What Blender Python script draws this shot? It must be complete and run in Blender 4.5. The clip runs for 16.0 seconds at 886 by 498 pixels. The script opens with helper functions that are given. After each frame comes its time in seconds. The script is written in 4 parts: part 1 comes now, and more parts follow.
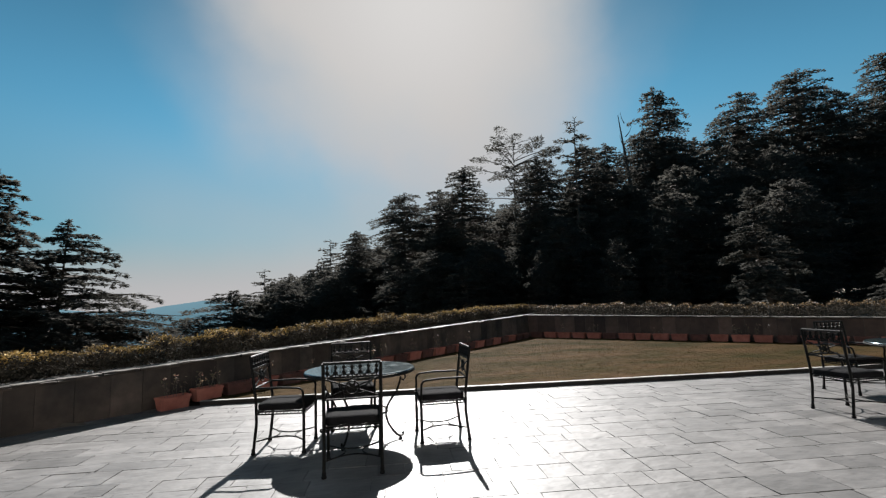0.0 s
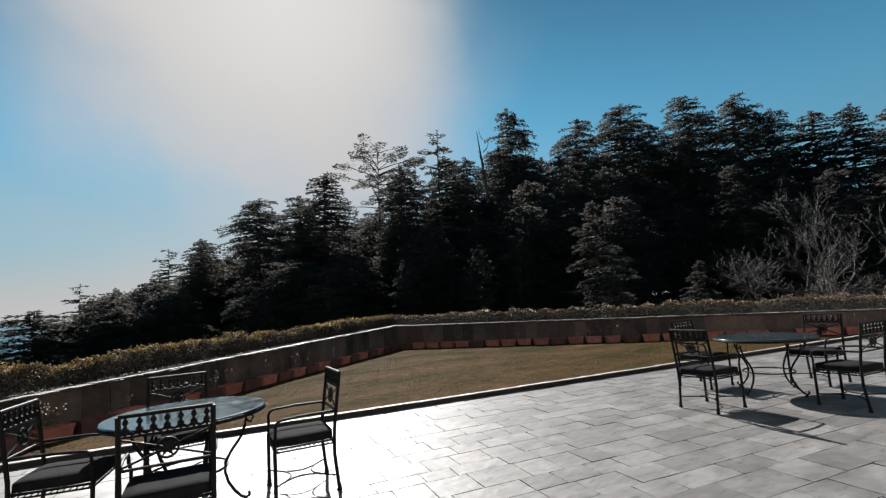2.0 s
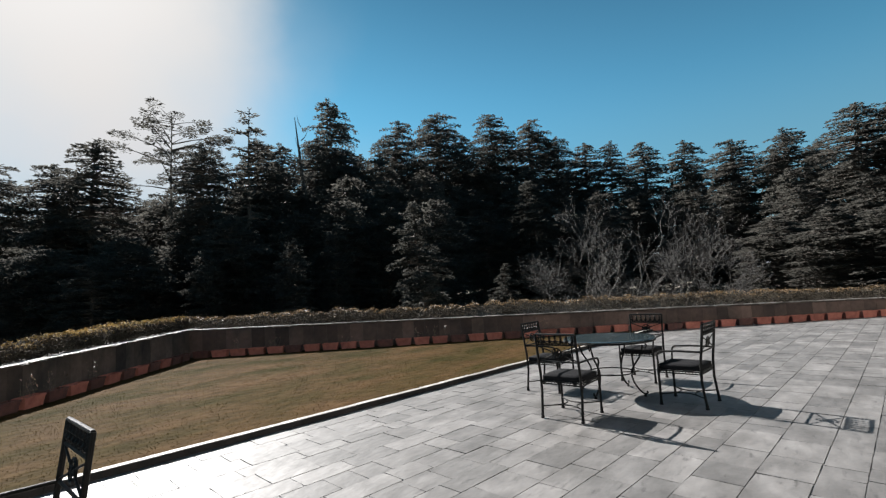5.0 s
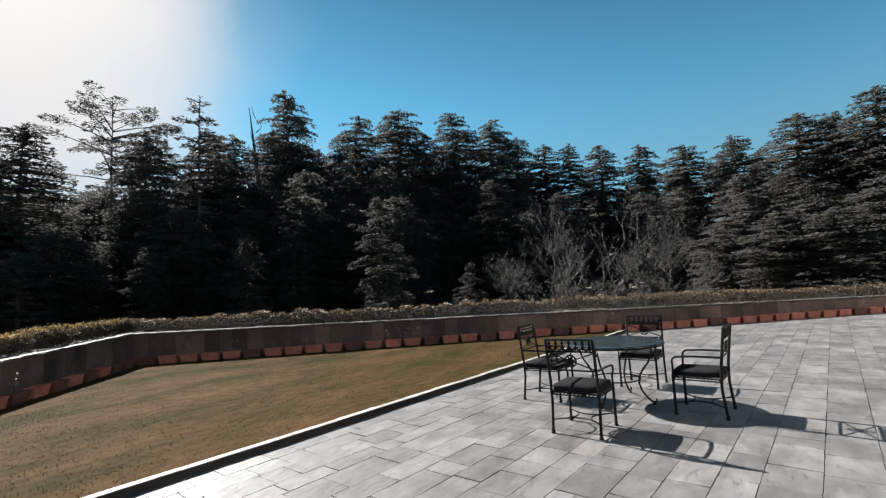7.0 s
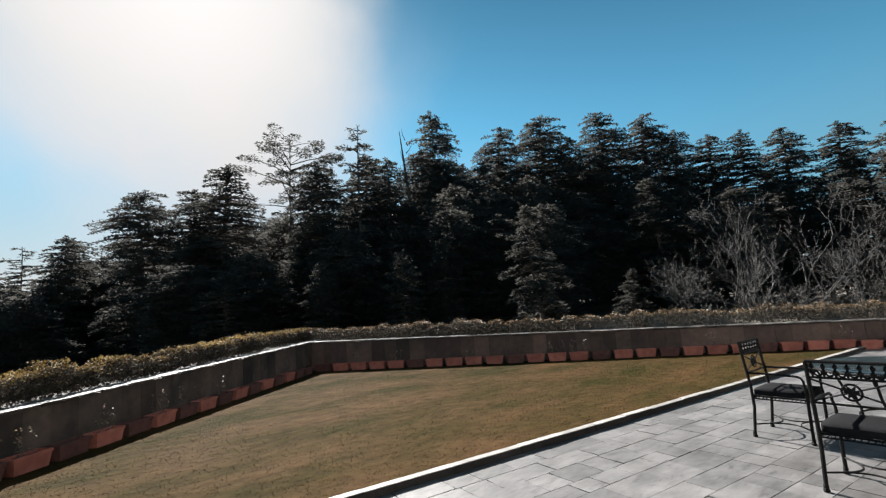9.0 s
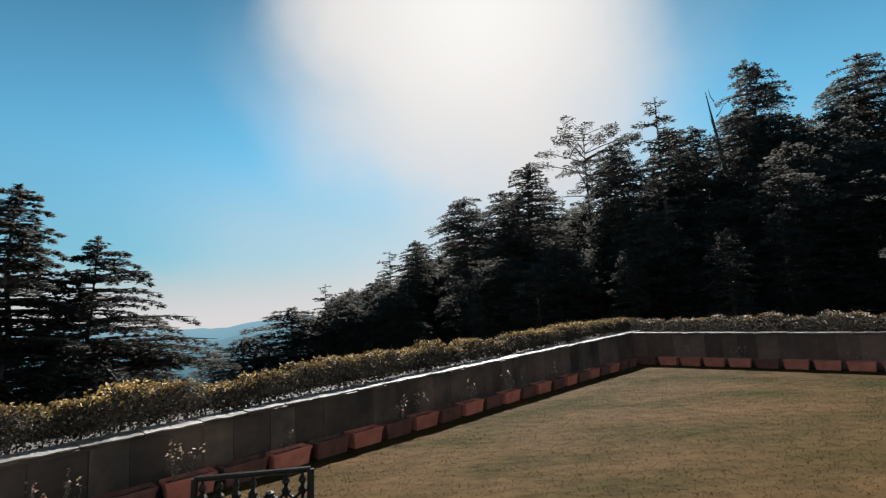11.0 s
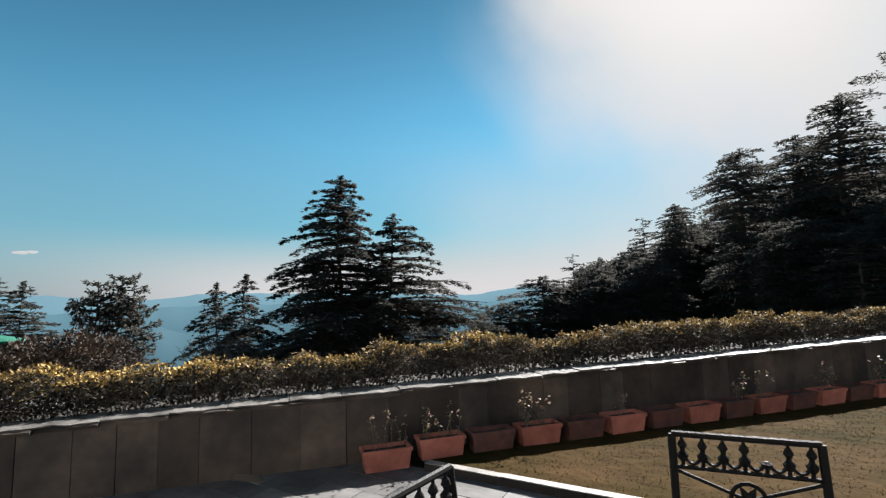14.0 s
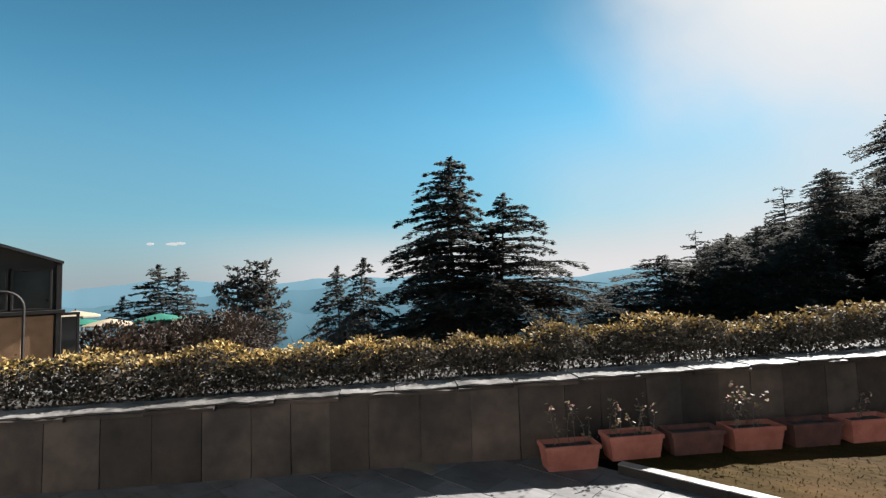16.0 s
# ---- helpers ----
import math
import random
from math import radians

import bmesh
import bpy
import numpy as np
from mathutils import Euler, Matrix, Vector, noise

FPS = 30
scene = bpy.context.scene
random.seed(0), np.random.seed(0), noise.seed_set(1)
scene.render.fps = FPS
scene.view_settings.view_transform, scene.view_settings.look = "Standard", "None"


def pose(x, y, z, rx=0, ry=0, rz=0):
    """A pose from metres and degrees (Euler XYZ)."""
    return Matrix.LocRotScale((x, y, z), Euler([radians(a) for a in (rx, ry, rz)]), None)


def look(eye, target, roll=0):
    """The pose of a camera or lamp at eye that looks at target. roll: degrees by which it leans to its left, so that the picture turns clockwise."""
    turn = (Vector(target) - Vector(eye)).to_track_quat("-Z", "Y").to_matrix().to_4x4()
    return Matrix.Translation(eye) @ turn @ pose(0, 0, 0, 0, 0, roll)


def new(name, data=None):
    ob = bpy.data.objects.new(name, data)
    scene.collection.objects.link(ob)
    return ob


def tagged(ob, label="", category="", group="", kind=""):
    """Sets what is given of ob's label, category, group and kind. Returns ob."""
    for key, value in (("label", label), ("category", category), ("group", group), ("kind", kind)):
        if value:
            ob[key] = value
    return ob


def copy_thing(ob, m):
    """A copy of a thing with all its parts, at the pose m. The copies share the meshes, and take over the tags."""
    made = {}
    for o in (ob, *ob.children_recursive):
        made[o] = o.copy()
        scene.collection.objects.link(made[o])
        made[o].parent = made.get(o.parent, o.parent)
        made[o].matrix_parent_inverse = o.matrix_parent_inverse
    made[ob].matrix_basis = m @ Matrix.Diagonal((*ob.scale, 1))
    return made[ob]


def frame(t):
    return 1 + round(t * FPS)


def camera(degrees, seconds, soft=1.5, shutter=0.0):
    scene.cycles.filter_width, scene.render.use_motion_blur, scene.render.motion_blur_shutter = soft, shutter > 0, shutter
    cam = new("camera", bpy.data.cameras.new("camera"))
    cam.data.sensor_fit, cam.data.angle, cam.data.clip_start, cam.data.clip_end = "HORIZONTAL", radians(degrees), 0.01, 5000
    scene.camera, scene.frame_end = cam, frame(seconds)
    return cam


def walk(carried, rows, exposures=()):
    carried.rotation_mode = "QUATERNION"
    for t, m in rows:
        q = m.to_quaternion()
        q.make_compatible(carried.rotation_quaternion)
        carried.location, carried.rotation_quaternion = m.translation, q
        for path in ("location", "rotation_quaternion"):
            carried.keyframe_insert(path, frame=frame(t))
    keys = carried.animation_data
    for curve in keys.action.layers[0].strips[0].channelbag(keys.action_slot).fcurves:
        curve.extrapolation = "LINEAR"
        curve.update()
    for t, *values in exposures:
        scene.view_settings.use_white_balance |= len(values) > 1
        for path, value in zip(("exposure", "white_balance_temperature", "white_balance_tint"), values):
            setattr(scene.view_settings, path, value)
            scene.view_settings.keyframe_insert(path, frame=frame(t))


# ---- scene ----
cam = camera(86.5, 16.0, 1.3)
PATH = [
    (0, (2.037, 0.877, 1.458), (2.506, 2.809, 1.677), -2.0),
    (0.5, (2.093, 1.101, 1.449), (2.665, 3.003, 1.683), -2.6),
    (1, (2.15, 1.318, 1.476), (2.85, 3.176, 1.716), -3.1),
    (1.5, (2.193, 1.542, 1.477), (3.037, 3.339, 1.716), -3.6),
    (2, (2.23, 1.771, 1.469), (3.234, 3.484, 1.703), -3.9),
    (2.5, (2.292, 1.985, 1.508), (3.447, 3.601, 1.745), -4.0),
    (3, (2.368, 2.188, 1.508), (3.634, 3.72, 1.737), -3.9),
    (3.5, (2.463, 2.412, 1.505), (3.83, 3.856, 1.725), -4.0),
    (4, (2.55, 2.636, 1.52), (4.002, 3.997, 1.723), -4.0),
    (4.5, (2.616, 2.843, 1.52), (4.142, 4.121, 1.709), -3.7),
    (5, (2.683, 3.073, 1.522), (4.276, 4.27, 1.698), -3.5),
    (7.5, (3.046, 4.042, 1.557), (4.745, 5.085, 1.72), -3.4),
    (8, (3.121, 4.241, 1.545), (4.748, 5.389, 1.73), -3.5),
    (8.5, (3.209, 4.417, 1.558), (4.704, 5.728, 1.773), -4.0),
    (9, (3.275, 4.581, 1.54), (4.577, 6.078, 1.787), -3.9),
    (9.5, (3.241, 4.74, 1.556), (4.295, 6.418, 1.826), -4.0),
    (10, (3.166, 4.841, 1.592), (3.935, 6.665, 1.877), -3.9),
    (12.5, (2.53, 5.046, 1.592), (2.091, 6.977, 1.877), -2.3),
    (13, (2.352, 5.094, 1.546), (1.794, 6.997, 1.811), -1.8),
    (13.5, (2.182, 5.047, 1.545), (1.523, 6.921, 1.779), -1.5),
    (14, (1.998, 5.034, 1.528), (1.218, 6.865, 1.727), -1.6),
    (14.5, (1.805, 5.056, 1.491), (0.926, 6.845, 1.663), -1.3),
    (15, (1.584, 5.11, 1.488), (0.61, 6.85, 1.646), -1.5),
    (15.5, (1.374, 5.163, 1.495), (0.314, 6.852, 1.642), -1.9),
    (16, (1.175, 5.231, 1.477), (0.025, 6.861, 1.617), -2.0),
]
EXPOSURE = [(0.0, 1.3), (3.5, 1.58), (5.0, 1.75), (7.5, 1.92), (9.5, 1.82), (12.5, 1.74), (16.0, 1.92)]
walk(cam, [(t, look(eye, target, roll)) for t, eye, target, roll in PATH], EXPOSURE)

# ---- world, sun ----
SUN_EL, SUN_AZ = 35.5, 12.0
SKY_TINT = (0.46, 0.93, 0.825, 1)
HAZE_NEAR_SUN, HAZE_LOW_SUN, HAZE_LOW = (4.45, 4.33, 4.25, 1), (4.35, 4.2, 4.25, 1), (1.9, 2.07, 2.3, 1)
HAZE_MID = (1.16, 1.88, 2.28, 1)
ZENITH = (0.34, 0.40, 0.44, 1)
AUREOLE = ((40.0, 1.2),)
world = bpy.data.worlds.new("sky")
scene.world = world
world.use_nodes = True
wn = world.node_tree.nodes
sky = wn.new("ShaderNodeTexSky")
sky.sky_type = "NISHITA"
sky.sun_disc = False
sky.sun_elevation, sky.sun_rotation = radians(SUN_EL), radians(SUN_AZ)
sky.altitude, sky.air_density, sky.dust_density, sky.ozone_density = 2200, 1.0, 0.6, 2.0
wn["Background"].inputs["Strength"].default_value = 0.05
wl = world.node_tree.links
tint = wn.new("ShaderNodeMix")
tint.data_type, tint.blend_type = "RGBA", "MULTIPLY"
tint.inputs["Factor"].default_value = 1.0
tint.inputs["B"].default_value = SKY_TINT
wl.new(sky.outputs[0], tint.inputs["A"])
# the bright haze round the sun
way = wn.new("ShaderNodeTexCoord")
dot = wn.new("ShaderNodeVectorMath")
dot.operation = "DOT_PRODUCT"
dot.inputs[1].default_value = (math.sin(radians(SUN_AZ)) * math.cos(radians(SUN_EL)), math.cos(radians(SUN_AZ)) * math.cos(radians(SUN_EL)), math.sin(radians(SUN_EL)))
wl.new(way.outputs["Generated"], dot.inputs[0])
pos = wn.new("ShaderNodeMath")
pos.operation = "MAXIMUM"
pos.inputs[1].default_value = 0.0
wl.new(dot.outputs["Value"], pos.inputs[0])


def eased(value, low, high, gain):
    """A smooth step from low to high, times gain."""
    r = wn.new("ShaderNodeMapRange")
    r.interpolation_type = "SMOOTHSTEP"
    r.inputs["From Min"].default_value, r.inputs["From Max"].default_value, r.inputs["To Max"].default_value = low, high, gain
    wl.new(value, r.inputs["Value"])
    return r.outputs["Result"]


def veil(under, factor, colour):
    mx = wn.new("ShaderNodeMix")
    mx.data_type = "RGBA"
    mx.inputs["B"].default_value = colour
    wl.new(factor, mx.inputs["Factor"])
    wl.new(under, mx.inputs["A"])
    return mx.outputs["Result"]


height = wn.new("ShaderNodeSeparateXYZ")
wl.new(way.outputs["Generated"], height.inputs[0])
# the sky deepens towards the zenith, as it does in the mountains
deep = wn.new("ShaderNodeMix")
deep.data_type, deep.blend_type = "RGBA", "MULTIPLY"
deep.inputs["B"].default_value = ZENITH
wl.new(eased(height.outputs["Z"], 0.28, 0.85, 1.0), deep.inputs["Factor"])
wl.new(tint.outputs["Result"], deep.inputs["A"])
# thin uneven cloud frays the haze round the sun
cloud = wn.new("ShaderNodeTexNoise")
cloud.inputs["Scale"].default_value, cloud.inputs["Detail"].default_value = 2.6, 6.0
wl.new(way.outputs["Generated"], cloud.inputs["Vector"])
fray = wn.new("ShaderNodeMapRange")
fray.inputs["To Min"].default_value, fray.inputs["To Max"].default_value = -0.055, 0.055
wl.new(cloud.outputs["Fac"], fray.inputs["Value"])
near = wn.new("ShaderNodeMath")
near.operation = "ADD"
wl.new(dot.outputs["Value"], near.inputs[0])
wl.new(fray.outputs[0], near.inputs[1])
glow = veil(deep.outputs["Result"], eased(height.outputs["Z"], 0.40, 0.10, 0.6), HAZE_MID)
glow = veil(glow, eased(height.outputs["Z"], 0.15, 0.0, 0.9), HAZE_LOW)
band = wn.new("ShaderNodeMath")
band.operation = "MULTIPLY"
wl.new(eased(height.outputs["Z"], 0.15, 0.01, 1.0), band.inputs[0])
wl.new(eased(dot.outputs["Value"], 0.10, 0.55, 0.9), band.inputs[1])
glow = veil(glow, band.outputs[0], HAZE_LOW_SUN)
low_sun = wn.new("ShaderNodeMath")
low_sun.operation = "MULTIPLY"
wl.new(eased(height.outputs["Z"], 0.36, 0.03, 1.0), low_sun.inputs[0])
wl.new(eased(near.outputs[0], 0.68, 0.935, 0.9), low_sun.inputs[1])
glow = veil(glow, low_sun.outputs[0], HAZE_LOW_SUN)
# the haze hangs on below the sun, down to the wood
plume = wn.new("ShaderNodeMath")
plume.operation = "MULTIPLY"
wl.new(eased(height.outputs["Z"], 0.62, 0.25, 1.0), plume.inputs[0])
wl.new(eased(near.outputs[0], 0.865, 0.955, 0.9), plume.inputs[1])
glow = veil(glow, plume.outputs[0], HAZE_LOW_SUN)
glow = veil(glow, eased(near.outputs[0], 0.905, 0.987, 1.0), HAZE_NEAR_SUN)
for sharp, gain in AUREOLE:
    pw = wn.new("ShaderNodeMath")
    pw.operation = "POWER"
    pw.inputs[1].default_value = sharp
    wl.new(pos.outputs[0], pw.inputs[0])
    add = wn.new("ShaderNodeMix")
    add.data_type, add.blend_type = "RGBA", "ADD"
    add.clamp_result = False
    add.inputs["B"].default_value = (gain, gain * 0.98, gain * 0.97, 1)
    wl.new(pw.outputs[0], add.inputs["Factor"])
    wl.new(glow, add.inputs["A"])
    glow = add.outputs["Result"]
wl.new(glow, wn["Background"].inputs["Color"])
sun = new("sun", bpy.data.lights.new("sun", "SUN"))
sun.data.energy, sun.data.angle, sun.data.color = 5.0, radians(0.5), (1.0, 0.98, 0.955)
sdir = Vector((math.sin(radians(SUN_AZ)) * math.cos(radians(SUN_EL)), math.cos(radians(SUN_AZ)) * math.cos(radians(SUN_EL)), math.sin(radians(SUN_EL))))
sun.matrix_world = look(sdir * 50, (0, 0, 0))

# ---- materials ----


def mat(name, colour, rough=0.7, second=None, scale=6.0, detail=5.0, fine=40.0, bump=0.2, metal=0.0, spec=0.5, piece=0.0, through_light=0.0, dist=0.02, grain=0.14, stretch=None, stain=None):
    """A procedural surface: two noises mix two colours, a fine one gives relief; piece varies it from object to object."""
    m = bpy.data.materials.new(name)
    m.use_nodes = True
    nt = m.node_tree
    n, l = nt.nodes, nt.links
    p = n["Principled BSDF"]
    p.inputs["Metallic"].default_value = metal
    p.inputs["Specular IOR Level"].default_value = spec
    tc = n.new("ShaderNodeTexCoord")
    geo = n.new("ShaderNodeNewGeometry")
    big = n.new("ShaderNodeTexNoise")
    big.inputs["Scale"].default_value, big.inputs["Detail"].default_value = scale, detail
    small = n.new("ShaderNodeTexNoise")
    small.inputs["Scale"].default_value, small.inputs["Detail"].default_value = fine, 4.0
    place = geo.outputs["Position"]
    if stretch:
        longer = n.new("ShaderNodeVectorMath")
        longer.operation = "MULTIPLY"
        longer.inputs[1].default_value = stretch
        l.new(place, longer.inputs[0])
        place = longer.outputs["Vector"]
    for t in (big, small):
        l.new(place, t.inputs["Vector"])
    ramp = n.new("ShaderNodeMapRange")
    ramp.inputs["From Min"].default_value, ramp.inputs["From Max"].default_value = 0.32, 0.68
    l.new(big.outputs["Fac"], ramp.inputs["Value"])
    mix = n.new("ShaderNodeMix")
    mix.data_type = "RGBA"
    mix.inputs["A"].default_value = (*colour, 1)
    mix.inputs["B"].default_value = (*(second or [c * 0.7 for c in colour]), 1)
    l.new(ramp.outputs[0], mix.inputs["Factor"])
    shade = mix.outputs["Result"]
    if stain:
        # short dark clefts and stains that run along the stone
        run = n.new("ShaderNodeVectorMath")
        run.operation = "MULTIPLY"
        run.inputs[1].default_value = (0.55, 1.7, 1.0)
        l.new(geo.outputs["Position"], run.inputs[0])
        cleft = n.new("ShaderNodeTexNoise")
        cleft.inputs["Scale"].default_value, cleft.inputs["Detail"].default_value, cleft.inputs["Roughness"].default_value = 7.0, 9.0, 0.68
        l.new(run.outputs["Vector"], cleft.inputs["Vector"])
        where = n.new("ShaderNodeMapRange")
        where.inputs["From Min"].default_value, where.inputs["From Max"].default_value, where.inputs["To Max"].default_value = 0.56, 0.68, 0.7
        l.new(cleft.outputs["Fac"], where.inputs["Value"])
        over = n.new("ShaderNodeMix")
        over.data_type = "RGBA"
        over.inputs["B"].default_value = (*stain, 1)
        l.new(where.outputs[0], over.inputs["Factor"])
        l.new(shade, over.inputs["A"])
        shade = over.outputs["Result"]
    hsv = n.new("ShaderNodeHueSaturation")
    l.new(shade, hsv.inputs["Color"])
    val = n.new("ShaderNodeMapRange")
    val.inputs["To Min"].default_value, val.inputs["To Max"].default_value = 1 - grain, 1 + grain
    l.new(small.outputs["Fac"], val.inputs["Value"])
    last = val.outputs[0]
    if piece:
        info = n.new("ShaderNodeObjectInfo")
        both = n.new("ShaderNodeMath")
        both.operation = "ADD"
        l.new(info.outputs["Random"], both.inputs[0])
        l.new(geo.outputs["Random Per Island"], both.inputs[1])
        frac = n.new("ShaderNodeMath")
        frac.operation = "FRACT"
        l.new(both.outputs[0], frac.inputs[0])
        rng = n.new("ShaderNodeMapRange")
        rng.inputs["To Min"].default_value, rng.inputs["To Max"].default_value = 1 - piece, 1 + piece
        l.new(frac.outputs[0], rng.inputs["Value"])
        mul = n.new("ShaderNodeMath")
        mul.operation = "MULTIPLY"
        l.new(rng.outputs[0], mul.inputs[0])
        l.new(last, mul.inputs[1])
        last = mul.outputs[0]
    l.new(last, hsv.inputs["Value"])
    l.new(hsv.outputs[0], p.inputs["Base Color"])
    rr = n.new("ShaderNodeMapRange")
    rr.inputs["To Min"].default_value, rr.inputs["To Max"].default_value = max(0.02, rough - 0.12), min(1.0, rough + 0.12)
    l.new(big.outputs["Fac"], rr.inputs["Value"])
    l.new(rr.outputs[0], p.inputs["Roughness"])
    if bump:
        b = n.new("ShaderNodeBump")
        b.inputs["Strength"].default_value, b.inputs["Distance"].default_value = bump, dist
        l.new(small.outputs["Fac"], b.inputs["Height"])
        l.new(b.outputs[0], p.inputs["Normal"])
    if through_light:
        tr = n.new("ShaderNodeBsdfTranslucent")
        l.new(hsv.outputs[0], tr.inputs["Color"])
        ms = n.new("ShaderNodeMixShader")
        ms.inputs[0].default_value = through_light
        l.new(p.outputs[0], ms.inputs[1])
        l.new(tr.outputs[0], ms.inputs[2])
        l.new(ms.outputs[0], n["Material Output"].inputs["Surface"])
    return m


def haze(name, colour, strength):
    """Distant hills and cloud behind kilometres of air: a plain glowing backdrop, the haze put into its colour."""
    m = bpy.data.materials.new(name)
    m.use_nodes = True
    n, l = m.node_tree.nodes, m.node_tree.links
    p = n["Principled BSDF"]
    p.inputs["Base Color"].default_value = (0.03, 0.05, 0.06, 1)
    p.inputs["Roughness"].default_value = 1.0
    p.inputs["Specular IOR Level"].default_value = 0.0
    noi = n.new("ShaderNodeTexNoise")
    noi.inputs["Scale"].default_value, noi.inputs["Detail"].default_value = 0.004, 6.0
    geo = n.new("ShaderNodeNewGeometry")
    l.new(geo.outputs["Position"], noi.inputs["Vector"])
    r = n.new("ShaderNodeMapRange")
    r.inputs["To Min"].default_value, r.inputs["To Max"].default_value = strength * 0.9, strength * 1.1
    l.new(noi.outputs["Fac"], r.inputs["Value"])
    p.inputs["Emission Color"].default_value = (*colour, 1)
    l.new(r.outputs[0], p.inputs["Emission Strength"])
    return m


STONE = mat("flagstone", (0.140, 0.133, 0.128), 0.54, (0.072, 0.068, 0.065), 2.2, 12, 7, 0.5, piece=0.24, spec=0.35, dist=0.02, grain=0.32, stretch=(0.8, 1.3, 1.0), stain=(0.036, 0.033, 0.032))
JOINT = mat("joint_mortar", (0.16, 0.15, 0.144), 0.8, (0.022, 0.020, 0.019), 2.2, 10)
# the shade of the kerb's front is put into this dark colour
KERB_SHADED = mat("kerb_stone", (0.034, 0.03, 0.028), 0.85, (0.022, 0.02, 0.019), 6, 8, 30, 0.4, piece=0.15, spec=0.15)
# pale tone of the sunlit kerb top, set apart from the dark front
COPING_LIT = mat("kerb_coping_lit", (0.32, 0.30, 0.275), 0.6, (0.17, 0.158, 0.144), 5, 8, 30, 0.5, piece=0.25, spec=0.3)
SLATE = mat("slate_cladding", (0.086, 0.063, 0.050), 0.7, (0.028, 0.024, 0.021), 1.7, 12, 9, 0.5, piece=0.4, grain=0.45, spec=0.3)
SLATE_RED = mat("rusty_slate", (0.108, 0.069, 0.055), 0.7, (0.042, 0.031, 0.027), 0.9, 10, 9, 0.4, piece=0.45, grain=0.35, spec=0.3)
CORE = mat("wall_core", (0.06, 0.057, 0.053), 0.9)
CAP = mat("cap_slab", (0.205, 0.191, 0.176), 0.62, (0.07, 0.065, 0.06), 6, 8, 22, 0.6, piece=0.3, spec=0.12)
# plaster grey of the unseen wall that bounces sunlight
BOUNCE_GREY = mat("bounce_wall_grey", (0.34, 0.32, 0.295), 0.9, (0.27, 0.255, 0.235), 0.5, 6, 20, 0.2)
SOIL = mat("soil", (0.03, 0.023, 0.017), 0.95, (0.018, 0.014, 0.01), 8, 6, 60, 0.6)
TURF = mat("lawn_turf", (0.058, 0.0325, 0.0135), 0.95, (0.0215, 0.0182, 0.0050), 0.85, 12, 6, 0.6, spec=0.02, dist=0.04, grain=0.6, stretch=(0.7, 1.2, 1.0))
BLADE = mat("grass_blade", (0.067, 0.0385, 0.0155), 1.0, (0.0255, 0.0215, 0.0055), 0.85, 12, 6, 0, piece=0.35, through_light=0.12, spec=0.0, grain=0.6, stretch=(0.7, 1.2, 1.0))
TERRA = mat("terracotta", (0.39, 0.145, 0.108), 0.85, (0.27, 0.095, 0.072), 7, 6, 60, 0.15, piece=0.2, spec=0.2)
# a darker terracotta for some of the troughs
TERRA_DARK = mat("dark_terracotta", (0.11, 0.042, 0.033), 0.85, (0.065, 0.03, 0.025), 9, 6, 60, 0.2, piece=0.15)
IRON = mat("wrought_iron", (0.0065, 0.0062, 0.006), 0.55, (0.010, 0.0095, 0.009), 14, 5, 120, 0.15, spec=0.1)
CUSHION = mat("cushion_cloth", (0.009, 0.009, 0.0095), 0.95, (0.014, 0.014, 0.015), 10, 5, 300, 0.3, spec=0.05)
BARK = mat("bark", (0.075, 0.06, 0.048), 0.95, (0.045, 0.037, 0.03), 1.5, 6, 12, 0.8)
NEEDLES = mat("cedar_needles", (0.062, 0.060, 0.053), 0.85, (0.076, 0.073, 0.065), 0.25, 4, 3, 0, piece=0.2, through_light=0.58, spec=0.03)
NEEDLES_PALE = mat("pale_needles", (0.070, 0.069, 0.061), 0.85, (0.054, 0.053, 0.047), 0.3, 4, 3, 0, piece=0.3, through_light=0.4, spec=0.08)
BARE = mat("bare_twig", (0.066, 0.060, 0.055), 0.85, (0.04, 0.036, 0.033), 1.0, 5, 8, 0)
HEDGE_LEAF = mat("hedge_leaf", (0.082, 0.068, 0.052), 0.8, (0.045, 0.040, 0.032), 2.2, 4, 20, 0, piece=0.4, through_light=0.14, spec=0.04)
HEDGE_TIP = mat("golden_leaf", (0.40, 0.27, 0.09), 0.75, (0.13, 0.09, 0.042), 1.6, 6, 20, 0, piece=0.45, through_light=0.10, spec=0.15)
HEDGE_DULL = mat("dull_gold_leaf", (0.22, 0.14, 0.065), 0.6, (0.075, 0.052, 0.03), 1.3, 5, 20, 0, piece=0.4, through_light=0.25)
STEM = mat("hedge_stem", (0.12, 0.10, 0.085), 0.9)
PLANT = mat("pot_leaf", (0.12, 0.12, 0.06), 0.6, (0.20, 0.13, 0.09), 12, 4, 30, 0, piece=0.3, through_light=0.4)
PETAL = mat("dry_petal", (0.42, 0.29, 0.23), 0.7, (0.30, 0.14, 0.11), 15, 4, 30, 0, piece=0.2, through_light=0.4)
SHRUB = mat("brown_shrub_leaf", (0.055, 0.034, 0.022), 0.8, (0.030, 0.022, 0.016), 0.8, 5, 10, 0, piece=0.35, through_light=0.2)
FLOOR = mat("forest_floor", (0.13, 0.10, 0.075), 1.0, (0.08, 0.072, 0.05), 0.15, 8, 2, 0.6)
TIMBER = mat("timber_panel", (0.26, 0.15, 0.08), 0.6, (0.19, 0.105, 0.055), 3, 6, 40, 0.2)
DARKWOOD = mat("dark_frame", (0.016, 0.0145, 0.0135), 0.6, (0.024, 0.021, 0.019), 5, spec=0.25)
